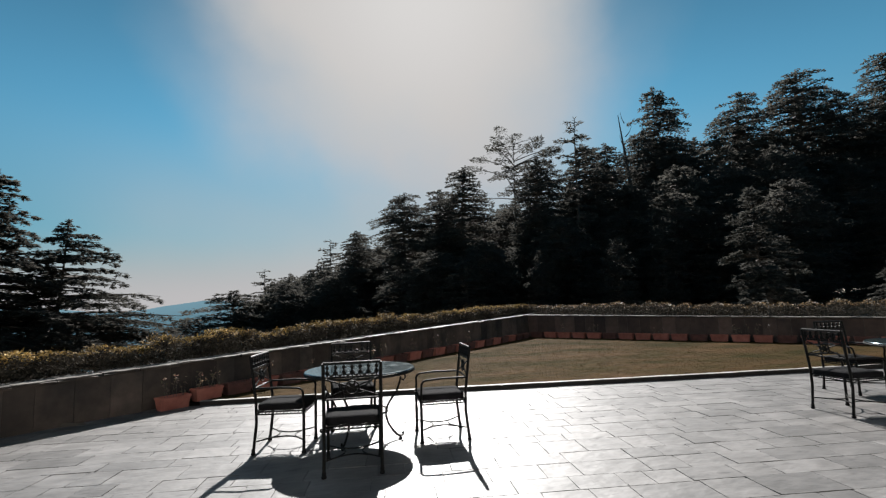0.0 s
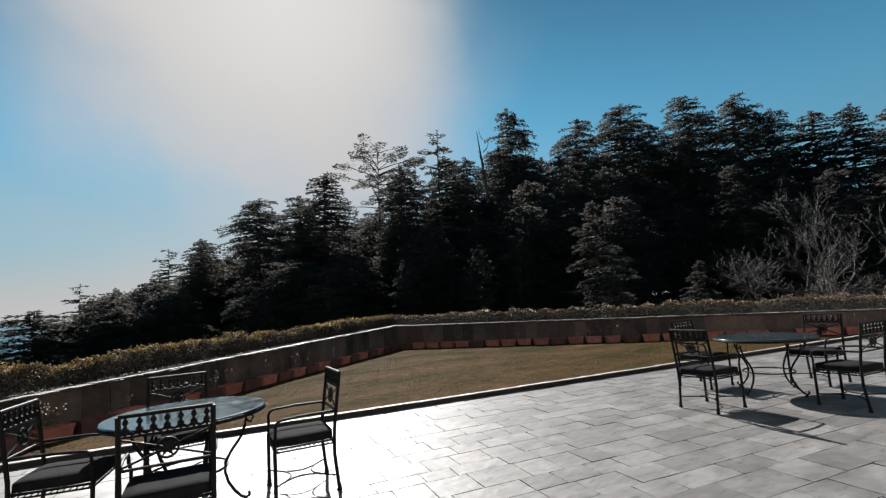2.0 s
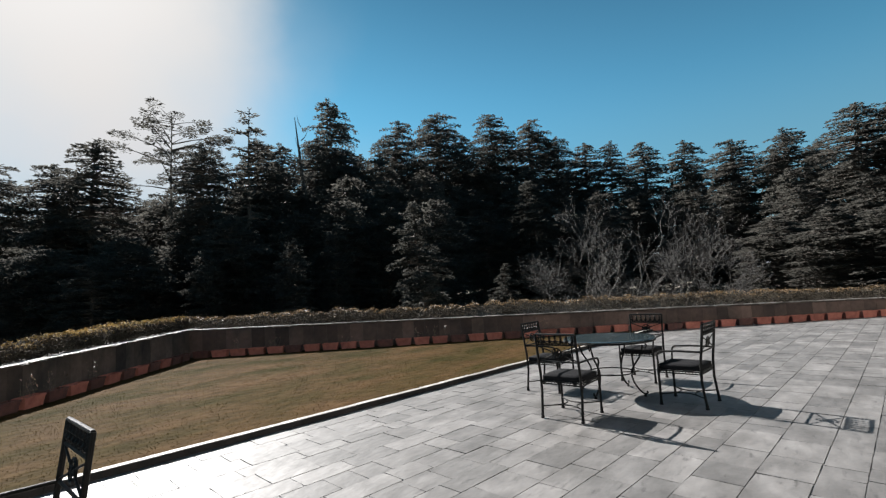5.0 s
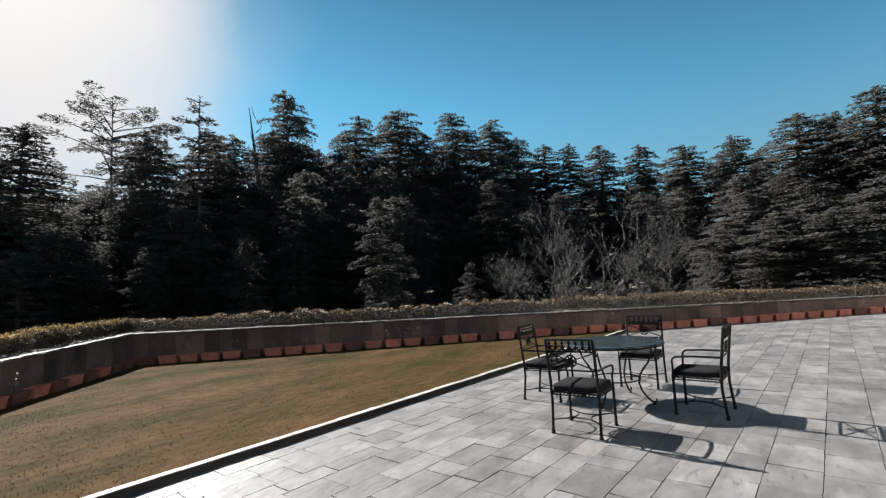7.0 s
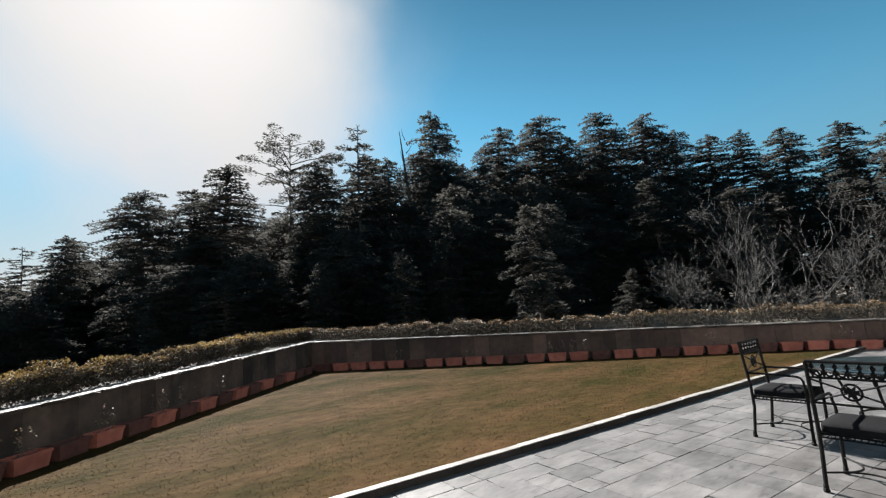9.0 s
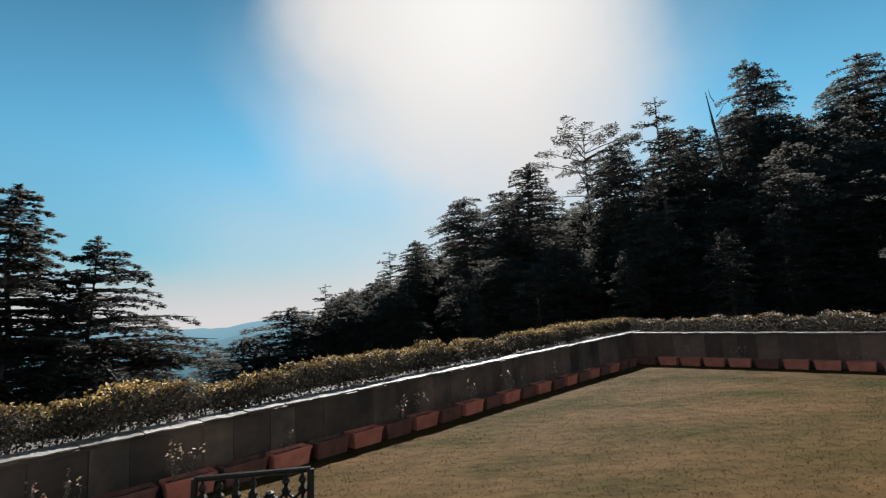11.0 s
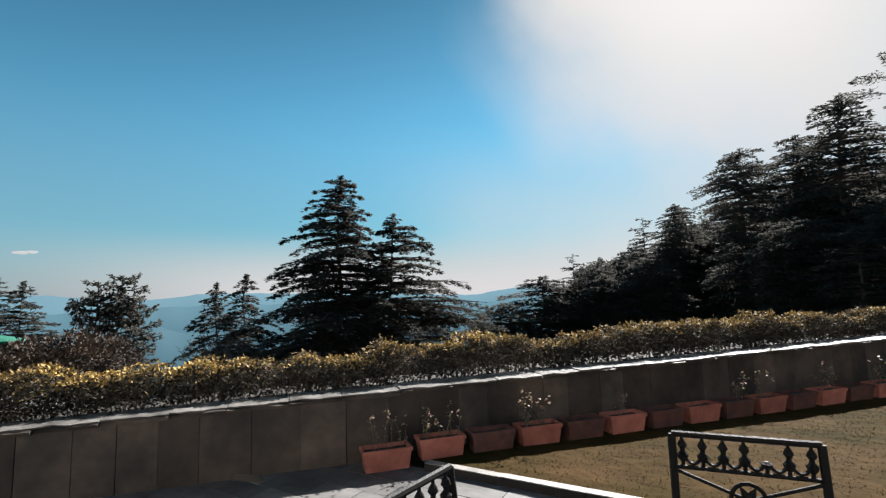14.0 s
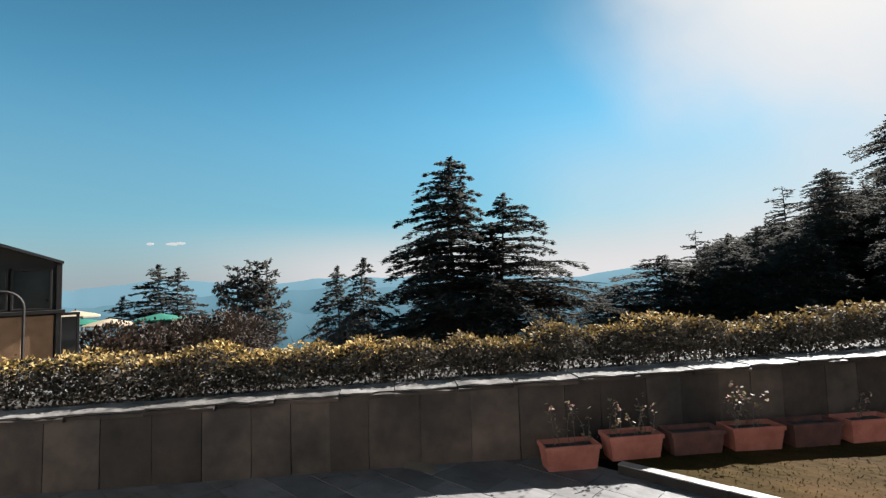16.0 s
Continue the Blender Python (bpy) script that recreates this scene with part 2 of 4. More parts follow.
ROOFING = mat("roof_sheet", (0.03, 0.03, 0.031), 0.6, (0.042, 0.04, 0.038), 3, spec=0.25)
GREEN_CLOTH = mat("green_canvas", (0.030, 0.225, 0.150), 0.8, (0.022, 0.165, 0.112), 4, 4, 90, 0.1, through_light=0.45)
CREAM_CLOTH = mat("cream_canvas", (0.465, 0.375, 0.255), 0.8, (0.390, 0.300, 0.203), 4, 4, 90, 0.1, through_light=0.35)
# air haze painted into the hills' emission colours, paler with distance
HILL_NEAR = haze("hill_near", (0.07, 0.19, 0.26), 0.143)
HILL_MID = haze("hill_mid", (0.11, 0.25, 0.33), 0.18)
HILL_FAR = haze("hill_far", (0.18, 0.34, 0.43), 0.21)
CLOUD = haze("cloud_puff", (0.85, 0.84, 0.85), 0.21)

# dark glass of the table tops and of the pavilion's windows
GLASS_TOP = mat("table_glass", (0.016, 0.024, 0.027), 0.12, (0.03, 0.04, 0.043), 9, 6, 30, 0.03, spec=0.9)
GLASS_TOP.node_tree.nodes["Principled BSDF"].inputs["Specular Tint"].default_value = (0.30, 0.58, 0.66, 1)
WINDOW = mat("window_glass", (0.02, 0.025, 0.027), 0.14, (0.03, 0.035, 0.035), 2, 3, 4, 0.0, spec=0.8)

# ---- mesh helpers ----


class Shape:
    """Gathers vertices and faces of one mesh."""

    def __init__(self):
        self.v, self.f = [], []

    def add(self, verts, faces):
        k = len(self.v)
        self.v += [tuple(p) for p in verts]
        self.f += [tuple(i + k for i in q) for q in faces]
        return self

    def box(self, cx, cy, cz, sx, sy, sz, bevel=0.0, taper=1.0):
        """A box with chamfered edges; taper narrows its foot."""
        bm = bmesh.new()
        bmesh.ops.create_cube(bm, size=1.0)
        for q in bm.verts:
            k = taper if q.co.z < 0 else 1.0
            q.co = Vector((q.co.x * sx * k, q.co.y * sy * k, q.co.z * sz))
        if bevel:
            bmesh.ops.bevel(bm, geom=bm.edges[:], offset=bevel, segments=1, affect="EDGES")
        bm.verts.index_update()
        self.add([(q.co.x + cx, q.co.y + cy, q.co.z + cz) for q in bm.verts], [[q.index for q in g.verts] for g in bm.faces])
        bm.free()
        return self

    def tube(self, pts, r, n=6, cap=True):
        """A round rod along points; r a number or one for each point."""
        pts = [Vector(p) for p in pts]
        rs = r if isinstance(r, (list, tuple)) else [r] * len(pts)
        rings, side = [], None
        for i, p in enumerate(pts):
            d = (pts[min(i + 1, len(pts) - 1)] - pts[max(i - 1, 0)]).normalized()
            if side is None:
                side = d.cross(Vector((0, 0, 1)) if abs(d.z) < 0.9 else Vector((1, 0, 0))).normalized()
            side = (side - d * side.dot(d)).normalized()
            up = d.cross(side)
            rings.append([p + (side * math.cos(a) + up * math.sin(a)) * rs[i] for a in (2 * math.pi * j / n for j in range(n))])
        v = [q for ring in rings for q in ring]
        f = [(i * n + j, i * n + (j + 1) % n, (i + 1) * n + (j + 1) % n, (i + 1) * n + j) for i in range(len(pts) - 1) for j in range(n)]
        if cap:
            f += [tuple(range(n - 1, -1, -1)), tuple((len(pts) - 1) * n + j for j in range(n))]
        return self.add(v, f)

    def lathe(self, profile, n=12, at=(0, 0, 0)):
        """A turned body from (radius, height) pairs."""
        v = [(at[0] + r * math.cos(2 * math.pi * j / n), at[1] + r * math.sin(2 * math.pi * j / n), at[2] + z) for r, z in profile for j in range(n)]
        f = [(i * n + j, i * n + (j + 1) % n, (i + 1) * n + (j + 1) % n, (i + 1) * n + j) for i in range(len(profile) - 1) for j in range(n)]
        f += [tuple(range(n - 1, -1, -1)), tuple((len(profile) - 1) * n + j for j in range(n))]
        return self.add(v, f)

    def mesh(self, name, material, smooth=False):
        me = bpy.data.meshes.new(name)
        me.from_pydata(self.v, [], self.f)
        me.materials.append(material)
        if smooth:
            me.shade_smooth()
        me.update()
        return me


def part(name, shape, material, parent, label="", smooth=False):
    ob = new(name, shape.mesh(name, material, smooth))
    ob.parent = parent
    return tagged(ob, label)


def thing(name, m, label, category, group="", kind=""):
    ob = new(name)
    ob.empty_display_size = 0.1
    ob.matrix_basis = m
    return tagged(ob, label, category, group, kind)


def whole(name, shape, material, label, category, kind="", smooth=False):
    return tagged(new(name, shape.mesh(name, material, smooth)), label, category, "", kind)


def fast_mesh(name, verts, tri, material):
    """A mesh from arrays: n x 3 places, m x 3 corners."""
    me = bpy.data.meshes.new(name)
    me.vertices.add(len(verts))
    me.vertices.foreach_set("co", np.asarray(verts, np.float32).ravel())
    me.loops.add(tri.size)
    me.loops.foreach_set("vertex_index", tri.astype(np.int32).ravel())
    me.polygons.add(len(tri))
    me.polygons.foreach_set("loop_start", np.arange(0, tri.size, 3, dtype=np.int32))
    me.materials.append(material)
    me.update(calc_edges=True)
    me.validate()
    return me


def leaves(rng, pos, along, length, width, blades=1, spread=0.6, lift=0.25, tumble=0.35):
    """Slim kite-shaped leaves at places, pointing along given ways, fanned by spread. Returns verts and triangles."""
    pos, along = np.repeat(pos, blades, 0), np.repeat(along, blades, 0)
    n = len(pos)
    length = np.repeat(np.broadcast_to(length, (n // blades,)), blades) * rng.uniform(0.7, 1.2, n)
    d = along + rng.normal(0, spread, (n, 3)) * np.array([1, 1, lift])
    d /= np.linalg.norm(d, axis=1)[:, None] + 1e-9
    up = np.array([0, 0, 1.0]) + rng.normal(0, tumble, (n, 3))
    s = np.cross(d, up)
    s /= np.linalg.norm(s, axis=1)[:, None] + 1e-9
    w = (length * width)[:, None]
    a, c = pos, pos + d * length[:, None]
    m = pos + d * length[:, None] * 0.45
    v = np.stack([a, m + s * w, c, m - s * w], 1).reshape(-1, 3)
    k = np.arange(n)[:, None] * 4
    return v, np.concatenate([k + [0, 1, 2], k + [0, 2, 3]], 0)


# ---- plan of the terrace ----
KD = Vector((math.cos(radians(-7.76)), math.sin(radians(-7.76)), 0))
KN = Vector((-KD.y, KD.x, 0))
KC = 8.87
LD = Vector((math.cos(radians(40.77)), math.sin(radians(40.77)), 0))
LN = Vector((-LD.y, LD.x, 0))
LC = 7.128
FD = Vector((math.cos(radians(-51.88)), math.sin(radians(-51.88)), 0))
FN = Vector((-FD.y, FD.x, 0))
FC = 17.944
CORNER = Vector((9.2, 17.345, 0))
CORNER_S, CORNER_T = CORNER.dot(LD), CORNER.dot(FD)


def beyond(x, y):
    """Metres beyond the nearer terrace wall, negative on the terrace."""
    return max(LN.x * x + LN.y * y - LC, FN.x * x + FN.y * y - FC)


def left_top(s):
    return 0.545 + 0.0165 * s


def far_top(s):
    return 0.715 - 0.0155 * s


def slope_of(a):
    """Fall or rise of the hillside by compass degrees from +y."""
    return float(np.interp(a, [-180, -100, -70, -40, -15, 5, 25, 45, 62, 85, 110, 180], [0, -0.05, -0.26, -0.30, -0.22, -0.12, -0.05, 0.02, 0.07, 0.03, 0.0, 0]))


def ground_z(x, y):
    d = beyond(x, y)
    if d < 1.0:
        return -0.3
    a = math.degrees(math.atan2(x - 3, y - 5))
    k = slope_of(a)
    reach = 1800 if k < 0 else 110
    run = reach * (1 - math.exp(-(d - 1.0) / reach))
    z = 0.3 - 1.9 * min(1.0, max(0.0, (d - 1.6) / 5.0)) + k * run + (noise.noise((x * 0.07, y * 0.07, 0)) * 0.5 if d > 3 else 0)
    return z


# ground sheet to the horizon
rad = [0.0, 4, 8] + list(np.arange(9, 30, 0.8)) + list(30 * 1.12 ** np.arange(0, 45))
rad = [r for r in rad if r < 4600]
N_AZ = 180
gv, gf = [], []
for i, r in enumerate(rad):
    for j in range(N_AZ):
        a = 2 * math.pi * j / N_AZ
        x, y = 5 + r * math.cos(a), 8 + r * math.sin(a)
        gv.append((x, y, ground_z(x, y)))
for i in range(len(rad) - 1):
    for j in range(N_AZ):
        gf.append((i * N_AZ + j, (i + 1) * N_AZ + j, (i + 1) * N_AZ + (j + 1) % N_AZ, i * N_AZ + (j + 1) % N_AZ))
whole("ground", Shape().add(gv, gf), FLOOR, "dark forest floor falling away to the valley", "ground", "structure", True)


def ridge(name, dist, az0, az1, base, top, rough, seed, material, label):
    """A distant mountain ridge as a broad sloping mesh."""
    v, f, n = [], [], 160
    for i in range(n + 1):
        a = radians(az0 + (az1 - az0) * i / n)
        h = top + rough * noise.fractal((i * 0.055 + seed, seed, 0.3), 0.9, 2.0, 5)
        for k, (dd, z) in enumerate(((0.82, base), (0.93, base + (h - base) * 0.6), (1.0, h), (1.1, base))):
            v.append((math.sin(a) * dist * dd, math.cos(a) * dist * dd, z))
    for i in range(n):
        for k in range(3):
            f.append((i * 4 + k, i * 4 + 4 + k, i * 4 + 5 + k, i * 4 + 1 + k))
    return whole(name, Shape().add(v, f), material, label, "mountain", "structure", True)


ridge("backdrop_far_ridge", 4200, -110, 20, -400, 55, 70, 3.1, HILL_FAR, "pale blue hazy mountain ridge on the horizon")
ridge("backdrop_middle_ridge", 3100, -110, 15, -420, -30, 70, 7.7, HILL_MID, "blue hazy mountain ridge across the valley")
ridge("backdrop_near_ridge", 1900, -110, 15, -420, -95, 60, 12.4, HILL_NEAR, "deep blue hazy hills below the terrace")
cl = Shape()
for cx, cy, cz, sx, sz in ((-3640, 1690, 352, 38, 9), (-3610, 1735, 357, 30, 8), (-3690, 1560, 350, 22, 9)):
    bm = bmesh.new()
    bmesh.ops.create_icosphere(bm, subdivisions=3, radius=1)
    for q in bm.verts:
        k = 1 + 0.5 * noise.noise(q.co * 2.2 + Vector((cx, cy, cz)) * 0.01)
        q.co = Vector((q.co.x * sx * k + cx, q.co.y * sx * k + cy, q.co.z * sz * k + cz))
    bm.verts.index_update()
    cl.add([tuple(q.co) for q in bm.verts], [[q.index for q in g.verts] for g in bm.faces])
    bm.free()
whole("backdrop_cloud", cl, CLOUD, "small white cloud streaks low over the hills", "cloud", "structure", True)

# ---- terrace bed, lawn ----
bed = Shape()
quad = [KD * -12 + KN * (KC - 16), KD * 30 + KN * (KC - 16), KD * 30 + KN * (KC + 0.05), KD * -12 + KN * (KC + 0.05)]
bed.add([(q.x, q.y, -0.006) for q in quad] + [(q.x, q.y, -0.28) for q in quad], [(0, 1, 2, 3), (7, 6, 5, 4), (0, 4, 5, 1), (1, 5, 6, 2), (2, 6, 7, 3), (3, 7, 4, 0)])
PAVEMENT = whole("pavement", bed, JOINT, "terrace paved with worn grey flagstones in pale joints", "pavement", "structure")


def meet(n1, c1, n2, c2):
    det = n1.x * n2.y - n1.y * n2.x
    return Vector(((c1 * n2.y - c2 * n1.y) / det, (n1.x * c2 - n2.x * c1) / det, 0))


def lawn_z(x, y):
    return 0.045 + 0.014 * noise.noise((x * 0.9, y * 0.9, 5)) + 0.004 * noise.noise((x * 3, y * 3, 1))


LAWN = [meet(KN, KC + 0.1, LN, LC + 0.1), meet(KN, KC + 0.1, FN, FC + 0.1), meet(LN, LC + 0.1, FN, FC + 0.1)]
lv, lf, NL = [], [], 60
for i in range(NL + 1):
    for j in range(NL + 1 - i):
        a, b = i / NL, j / NL
        p = LAWN[0] * (1 - a - b) + LAWN[1] * a + LAWN[2] * b
        lv.append((p.x, p.y, lawn_z(p.x, p.y)))
row = lambda i: sum(NL + 1 - k for k in range(i))
for i in range(NL):
    for j in range(NL - i):
        lf.append((row(i) + j, row(i + 1) + j, row(i) + j + 1))
        if j < NL - i - 1:
            lf.append((row(i) + j + 1, row(i + 1) + j, row(i + 1) + j + 1))
whole("lawn", Shape().add(lv, lf), TURF, "short dry lawn, brown with green patches", "lawn", "structure", True)
rng = np.random.default_rng(5)
NB = 140000
u = rng.random((NB, 2))
u = np.where(u.sum(1, keepdims=True) > 1, 1 - u, u)
P = np.array([list(q) for q in LAWN])
gp = P[0] * (1 - u.sum(1, keepdims=True)) + P[1] * u[:, :1] + P[2] * u[:, 1:]
keep = (gp[:, 0] * FN.x + gp[:, 1] * FN.y < FC - 0.1) & (gp[:, 0] * LN.x + gp[:, 1] * LN.y < LC - 0.1) & (gp[:, 0] * KN.x + gp[:, 1] * KN.y > KC + 0.16)
gp = gp[keep]
gp[:, 2] = [lawn_z(x, y) - 0.003 for x, y in gp[:, :2]]
v, t = leaves(rng, gp, np.tile([0, 0, 0.45], (len(gp), 1)), 0.022, 0.14, 1, 0.9, 0.25)
tagged(new("grass", fast_mesh("grass", v, t, BLADE)), "short dry grass blades on the lawn", "grass", "", "stuff")

# ---- terrace walls ----


def wall_prism(name, d, n, c, s0, s1, top, label):
    """The wall's core: 0.26 m thick behind its face line, its top following the cap."""
    sh = Shape()
    v = []
    for s in (s0, s1):
        for off, z in ((0.016, -0.25), (0.28, -0.25), (0.28, top(s) - 0.035), (0.016, top(s) - 0.035)):
            p = d * s + n * (c + off)
            v.append((p.x, p.y, z))
    sh.add(v, [(0, 1, 2, 3), (7, 6, 5, 4), (0, 4, 5, 1), (1, 5, 6, 2), (2, 6, 7, 3), (3, 7, 4, 0)])
    return whole(name, sh, CORE, label, "wall", "structure")


WALL_LEFT = wall_prism("wall_west", LD, LN, LC, -9.0, CORNER_S + 0.28, left_top, "low terrace wall clad in dark slate slabs")
WALL_FAR = wall_prism("wall_north", FD, FN, FC, CORNER_T - 0.02, 22.0, far_top, "low terrace wall clad in dark slate slabs")

# unseen plain wall, added to close the terrace and bounce sunlight back
whole("wall_bounce", Shape().box(2.5, -5.2, 4.7, 45, 0.4, 10.0, 0.02), BOUNCE_GREY, "unseen plain grey wall added to close the terrace and bounce sunlight", "wall", "structure")

# hedge beds behind the walls
for nm, d, n, c, s0, s1, top in (("hedge_bed_west", LD, LN, LC, -9.0, CORNER_S + 1.4, left_top), ("hedge_bed_north", FD, FN, FC, CORNER_T - 0.27, 22.0, far_top)):
    sh, v = Shape(), []
    for s in (s0, s1):
        for off, z in ((0.28, -0.6), (1.5, -0.6), (1.5, top(s) - 0.12), (0.28, top(s) - 0.06)):
            p = d * s + n * (c + off)
            v.append((p.x, p.y, z))
    sh.add(v, [(0, 1, 2, 3), (7, 6, 5, 4), (0, 4, 5, 1), (1, 5, 6, 2), (2, 6, 7, 3), (3, 7, 4, 0)])
    whole(nm, sh, SOIL, "dark soil bed behind the terrace wall", "soil bed", "structure")

# ---- hedges ----


def hedge(name, d, n, c, s0, s1, top, dens, seed, label, tip):
    rg = np.random.default_rng(seed)
    L = s1 - s0
    ob = thing(name, Matrix.Identity(4), label, "hedge")

    # one bush beside the other, each a little different in height
    seats, heights, q = [], [], s0
    while q < s1:
        seats.append(q)
        heights.append(rg.uniform(0.35, 0.43) + 0.03 * noise.noise((q * 0.5, seed, 0)) - (0.06 if rg.random() < 0.12 else 0.0))
        q += rg.uniform(0.36, 0.62)
    seats, heights = np.array(seats), np.array(heights)

    def spot(k, low, high, width, bias):
        b = rg.integers(0, len(seats), k)
        ds = rg.normal(0, 0.17, k)
        s = np.clip(seats[b] + ds, s0, s1)
        h = low + (high - low) * rg.random(k) ** bias
        lump = np.array([noise.noise((x * 6.0, y * 6.0 + b0, seed)) for x, y, b0 in zip(s, h, b)])
        dome = heights[b] * (1 - 0.24 * np.clip(np.abs(ds) / 0.34, 0, 1.3) ** 2) * (1 + 0.16 * lump)
        prof = 0.62 + 0.38 * np.clip(h / 0.45, 0, 1) - 0.42 * np.clip((h - 0.7) / 0.3, 0, 1)
        side = rg.choice([-1, 1], k) * np.sqrt(rg.random(k)) * width * prof * (1 + 0.25 * lump)
        base = np.array([top(q) for q in s]) - 0.06
        p = np.array(d)[None] * s[:, None] + np.array(n)[None] * (c + 0.62 + side)[:, None]
        p[:, 2] = base + h * dome + np.where(rg.random(k) < 0.05, rg.uniform(0, 0.05, k), 0)
        out = np.array(n)[None] * (side / width)[:, None] * 0.7 + np.array(d)[None] * (ds * 1.5)[:, None]
        out[:, 2] = 0.55
        return p, out

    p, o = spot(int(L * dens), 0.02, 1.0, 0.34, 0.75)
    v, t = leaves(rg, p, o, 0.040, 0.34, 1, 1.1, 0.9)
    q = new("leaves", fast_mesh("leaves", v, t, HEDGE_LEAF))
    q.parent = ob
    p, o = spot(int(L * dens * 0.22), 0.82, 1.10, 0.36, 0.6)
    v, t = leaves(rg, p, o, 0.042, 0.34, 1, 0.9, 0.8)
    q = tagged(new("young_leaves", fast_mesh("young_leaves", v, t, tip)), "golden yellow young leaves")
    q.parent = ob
    st = Shape()
    for i in range(int(L * 9)):
        s = rg.uniform(s0, s1)
        off = rg.uniform(-0.16, 0.16)
        b = d * s + n * (c + 0.62 + off)
        z0 = top(s) - 0.12
        x1, y1 = b.x + rg.normal(0, 0.05), b.y + rg.normal(0, 0.05)
        st.tube([(b.x, b.y, z0), ((b.x + x1) / 2 + rg.normal(0, 0.015), (b.y + y1) / 2, z0 + 0.16), (x1, y1, z0 + 0.38)], [0.009, 0.007, 0.003], 4, False)
    tagged(part("branchwork", st, STEM, ob, "bare woody stems"), kind="stuff")


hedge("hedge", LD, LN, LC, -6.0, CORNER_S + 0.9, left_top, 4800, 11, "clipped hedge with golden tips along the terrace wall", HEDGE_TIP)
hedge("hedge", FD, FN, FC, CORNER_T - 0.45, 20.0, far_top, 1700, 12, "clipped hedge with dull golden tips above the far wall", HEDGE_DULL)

# ---- planters ----


def planter_at(name, m, material, plant, label, seed):
    rg = random.Random(seed)
    ob = thing(name, m, label, "planter", "planters along the terrace wall")
    sh = Shape()
    L, W, H, t = 0.45, 0.21, 0.19, 0.016

    def ring(l, w, z):
        return [(-l / 2, -w / 2, z), (l / 2, -w / 2, z), (l / 2, w / 2, z), (-l / 2, w / 2, z)]

    rings = [ring(L * 0.86, W * 0.72, 0), ring(L * 0.95, W * 0.92, H - 0.035), ring(L, W, H - 0.033), ring(L, W, H - 0.004), ring(L - 0.008, W - 0.008, H), ring(L - 2 * t, W - 2 * t, H), ring(L - 2.4 * t, W - 2.4 * t, H - 0.05)]
    v = [q for r in rings for q in r]
    f = [(i * 4 + j, i * 4 + (j + 1) % 4, i * 4 + 4 + (j + 1) % 4, i * 4 + 4 + j) for i in range(len(rings) - 1) for j in range(4)] + [(3, 2, 1, 0)]
    sh.add(v, f)
    part("box", sh, material, ob)
    so = Shape()
    nx, ny = 9, 4
    so.add([(-0.2 + 0.4 * i / nx, -0.08 + 0.16 * j / ny, H - 0.04 + 0.012 * rg.random()) for i in range(nx + 1) for j in range(ny + 1)],
           [(i * (ny + 1) + j, (i + 1) * (ny + 1) + j, (i + 1) * (ny + 1) + j + 1, i * (ny + 1) + j + 1) for i in range(nx) for j in range(ny)])
    part("soil", so, SOIL, ob, "dry dark soil")
    if plant:
        st, lf, pt = Shape(), [], []
        for k in range(plant):
            x, y = rg.uniform(-0.17, 0.17), rg.uniform(-0.05, 0.05)
            h = rg.uniform(0.16, 0.36)
            pts = [(x, y, H - 0.04)]
            for i in range(3):
                pts.append((pts[-1][0] + rg.gauss(0, 0.025), pts[-1][1] + rg.gauss(0, 0.02), H - 0.04 + h * (i + 1) / 3))
            st.tube(pts, [0.004, 0.003, 0.0025, 0.0015], 4, False)
            for i in range(9):
                q = pts[rg.randrange(1, 4)]
                lf.append((q[0] + rg.gauss(0, 0.02), q[1] + rg.gauss(0, 0.02), q[2] + rg.gauss(0, 0.035)))
            for i in range(rg.randrange(1, 4)):
                pt.append((pts[-1][0] + rg.gauss(0, 0.012), pts[-1][1] + rg.gauss(0, 0.012), pts[-1][2] + rg.gauss(0, 0.012)))
        tagged(part("stem", st, STEM, ob, "thin dry stems"), kind="stuff")
        rn = np.random.default_rng(seed)
        for nm, pp, size, ml, lab in (("leaf", lf, 0.035, PLANT, "withered green leaves"), ("flower", pt, 0.022, PETAL, "pale dried flower heads")):
            pp = np.array(pp)
            v, t = leaves(rn, pp, rn.normal(0, 1, pp.shape), size, 0.35, 3 if nm == "flower" else 1, 0.8, 1.0)
            q = tagged(new(nm, fast_mesh(nm, v, t, ml)), lab, kind="stuff")
            q.parent = ob
    return ob


ROW_LEFT = "TTDTDTDTDTDTDTDTDTDTDTDD"
PLANTS_LEFT = {0: 6, 1: 8, 3: 9, 5: 2, 8: 6, 9: 5, 11: 7, 13: 7, 14: 5, 16: 6}
for i, ch in enumerate(ROW_LEFT):
    s = 5.375 + 0.228 + 0.513 * i
    p = LD * s + LN * (LC - 0.24)
    dark = ch == "D"
    planter_at("planter", pose(p.x, p.y, 0.001 if i == 0 else 0.045, 0, 0, 40.77 + random.uniform(-2, 2)), TERRA_DARK if dark else TERRA, PLANTS_LEFT.get(i, 0),
               "dark terracotta trough at the foot of the wall" if dark else "orange terracotta trough at the foot of the wall", 100 + i)
ROW_FAR = "DTTTTDTTTTDTTTDTTDTTTDTTTTDTTTDTTTTTTTTDTTTTTDTTTTTT"
PLANTS_FAR = {2: 4, 4: 4, 8: 3, 12: 6, 13: 4, 19: 4, 24: 3}
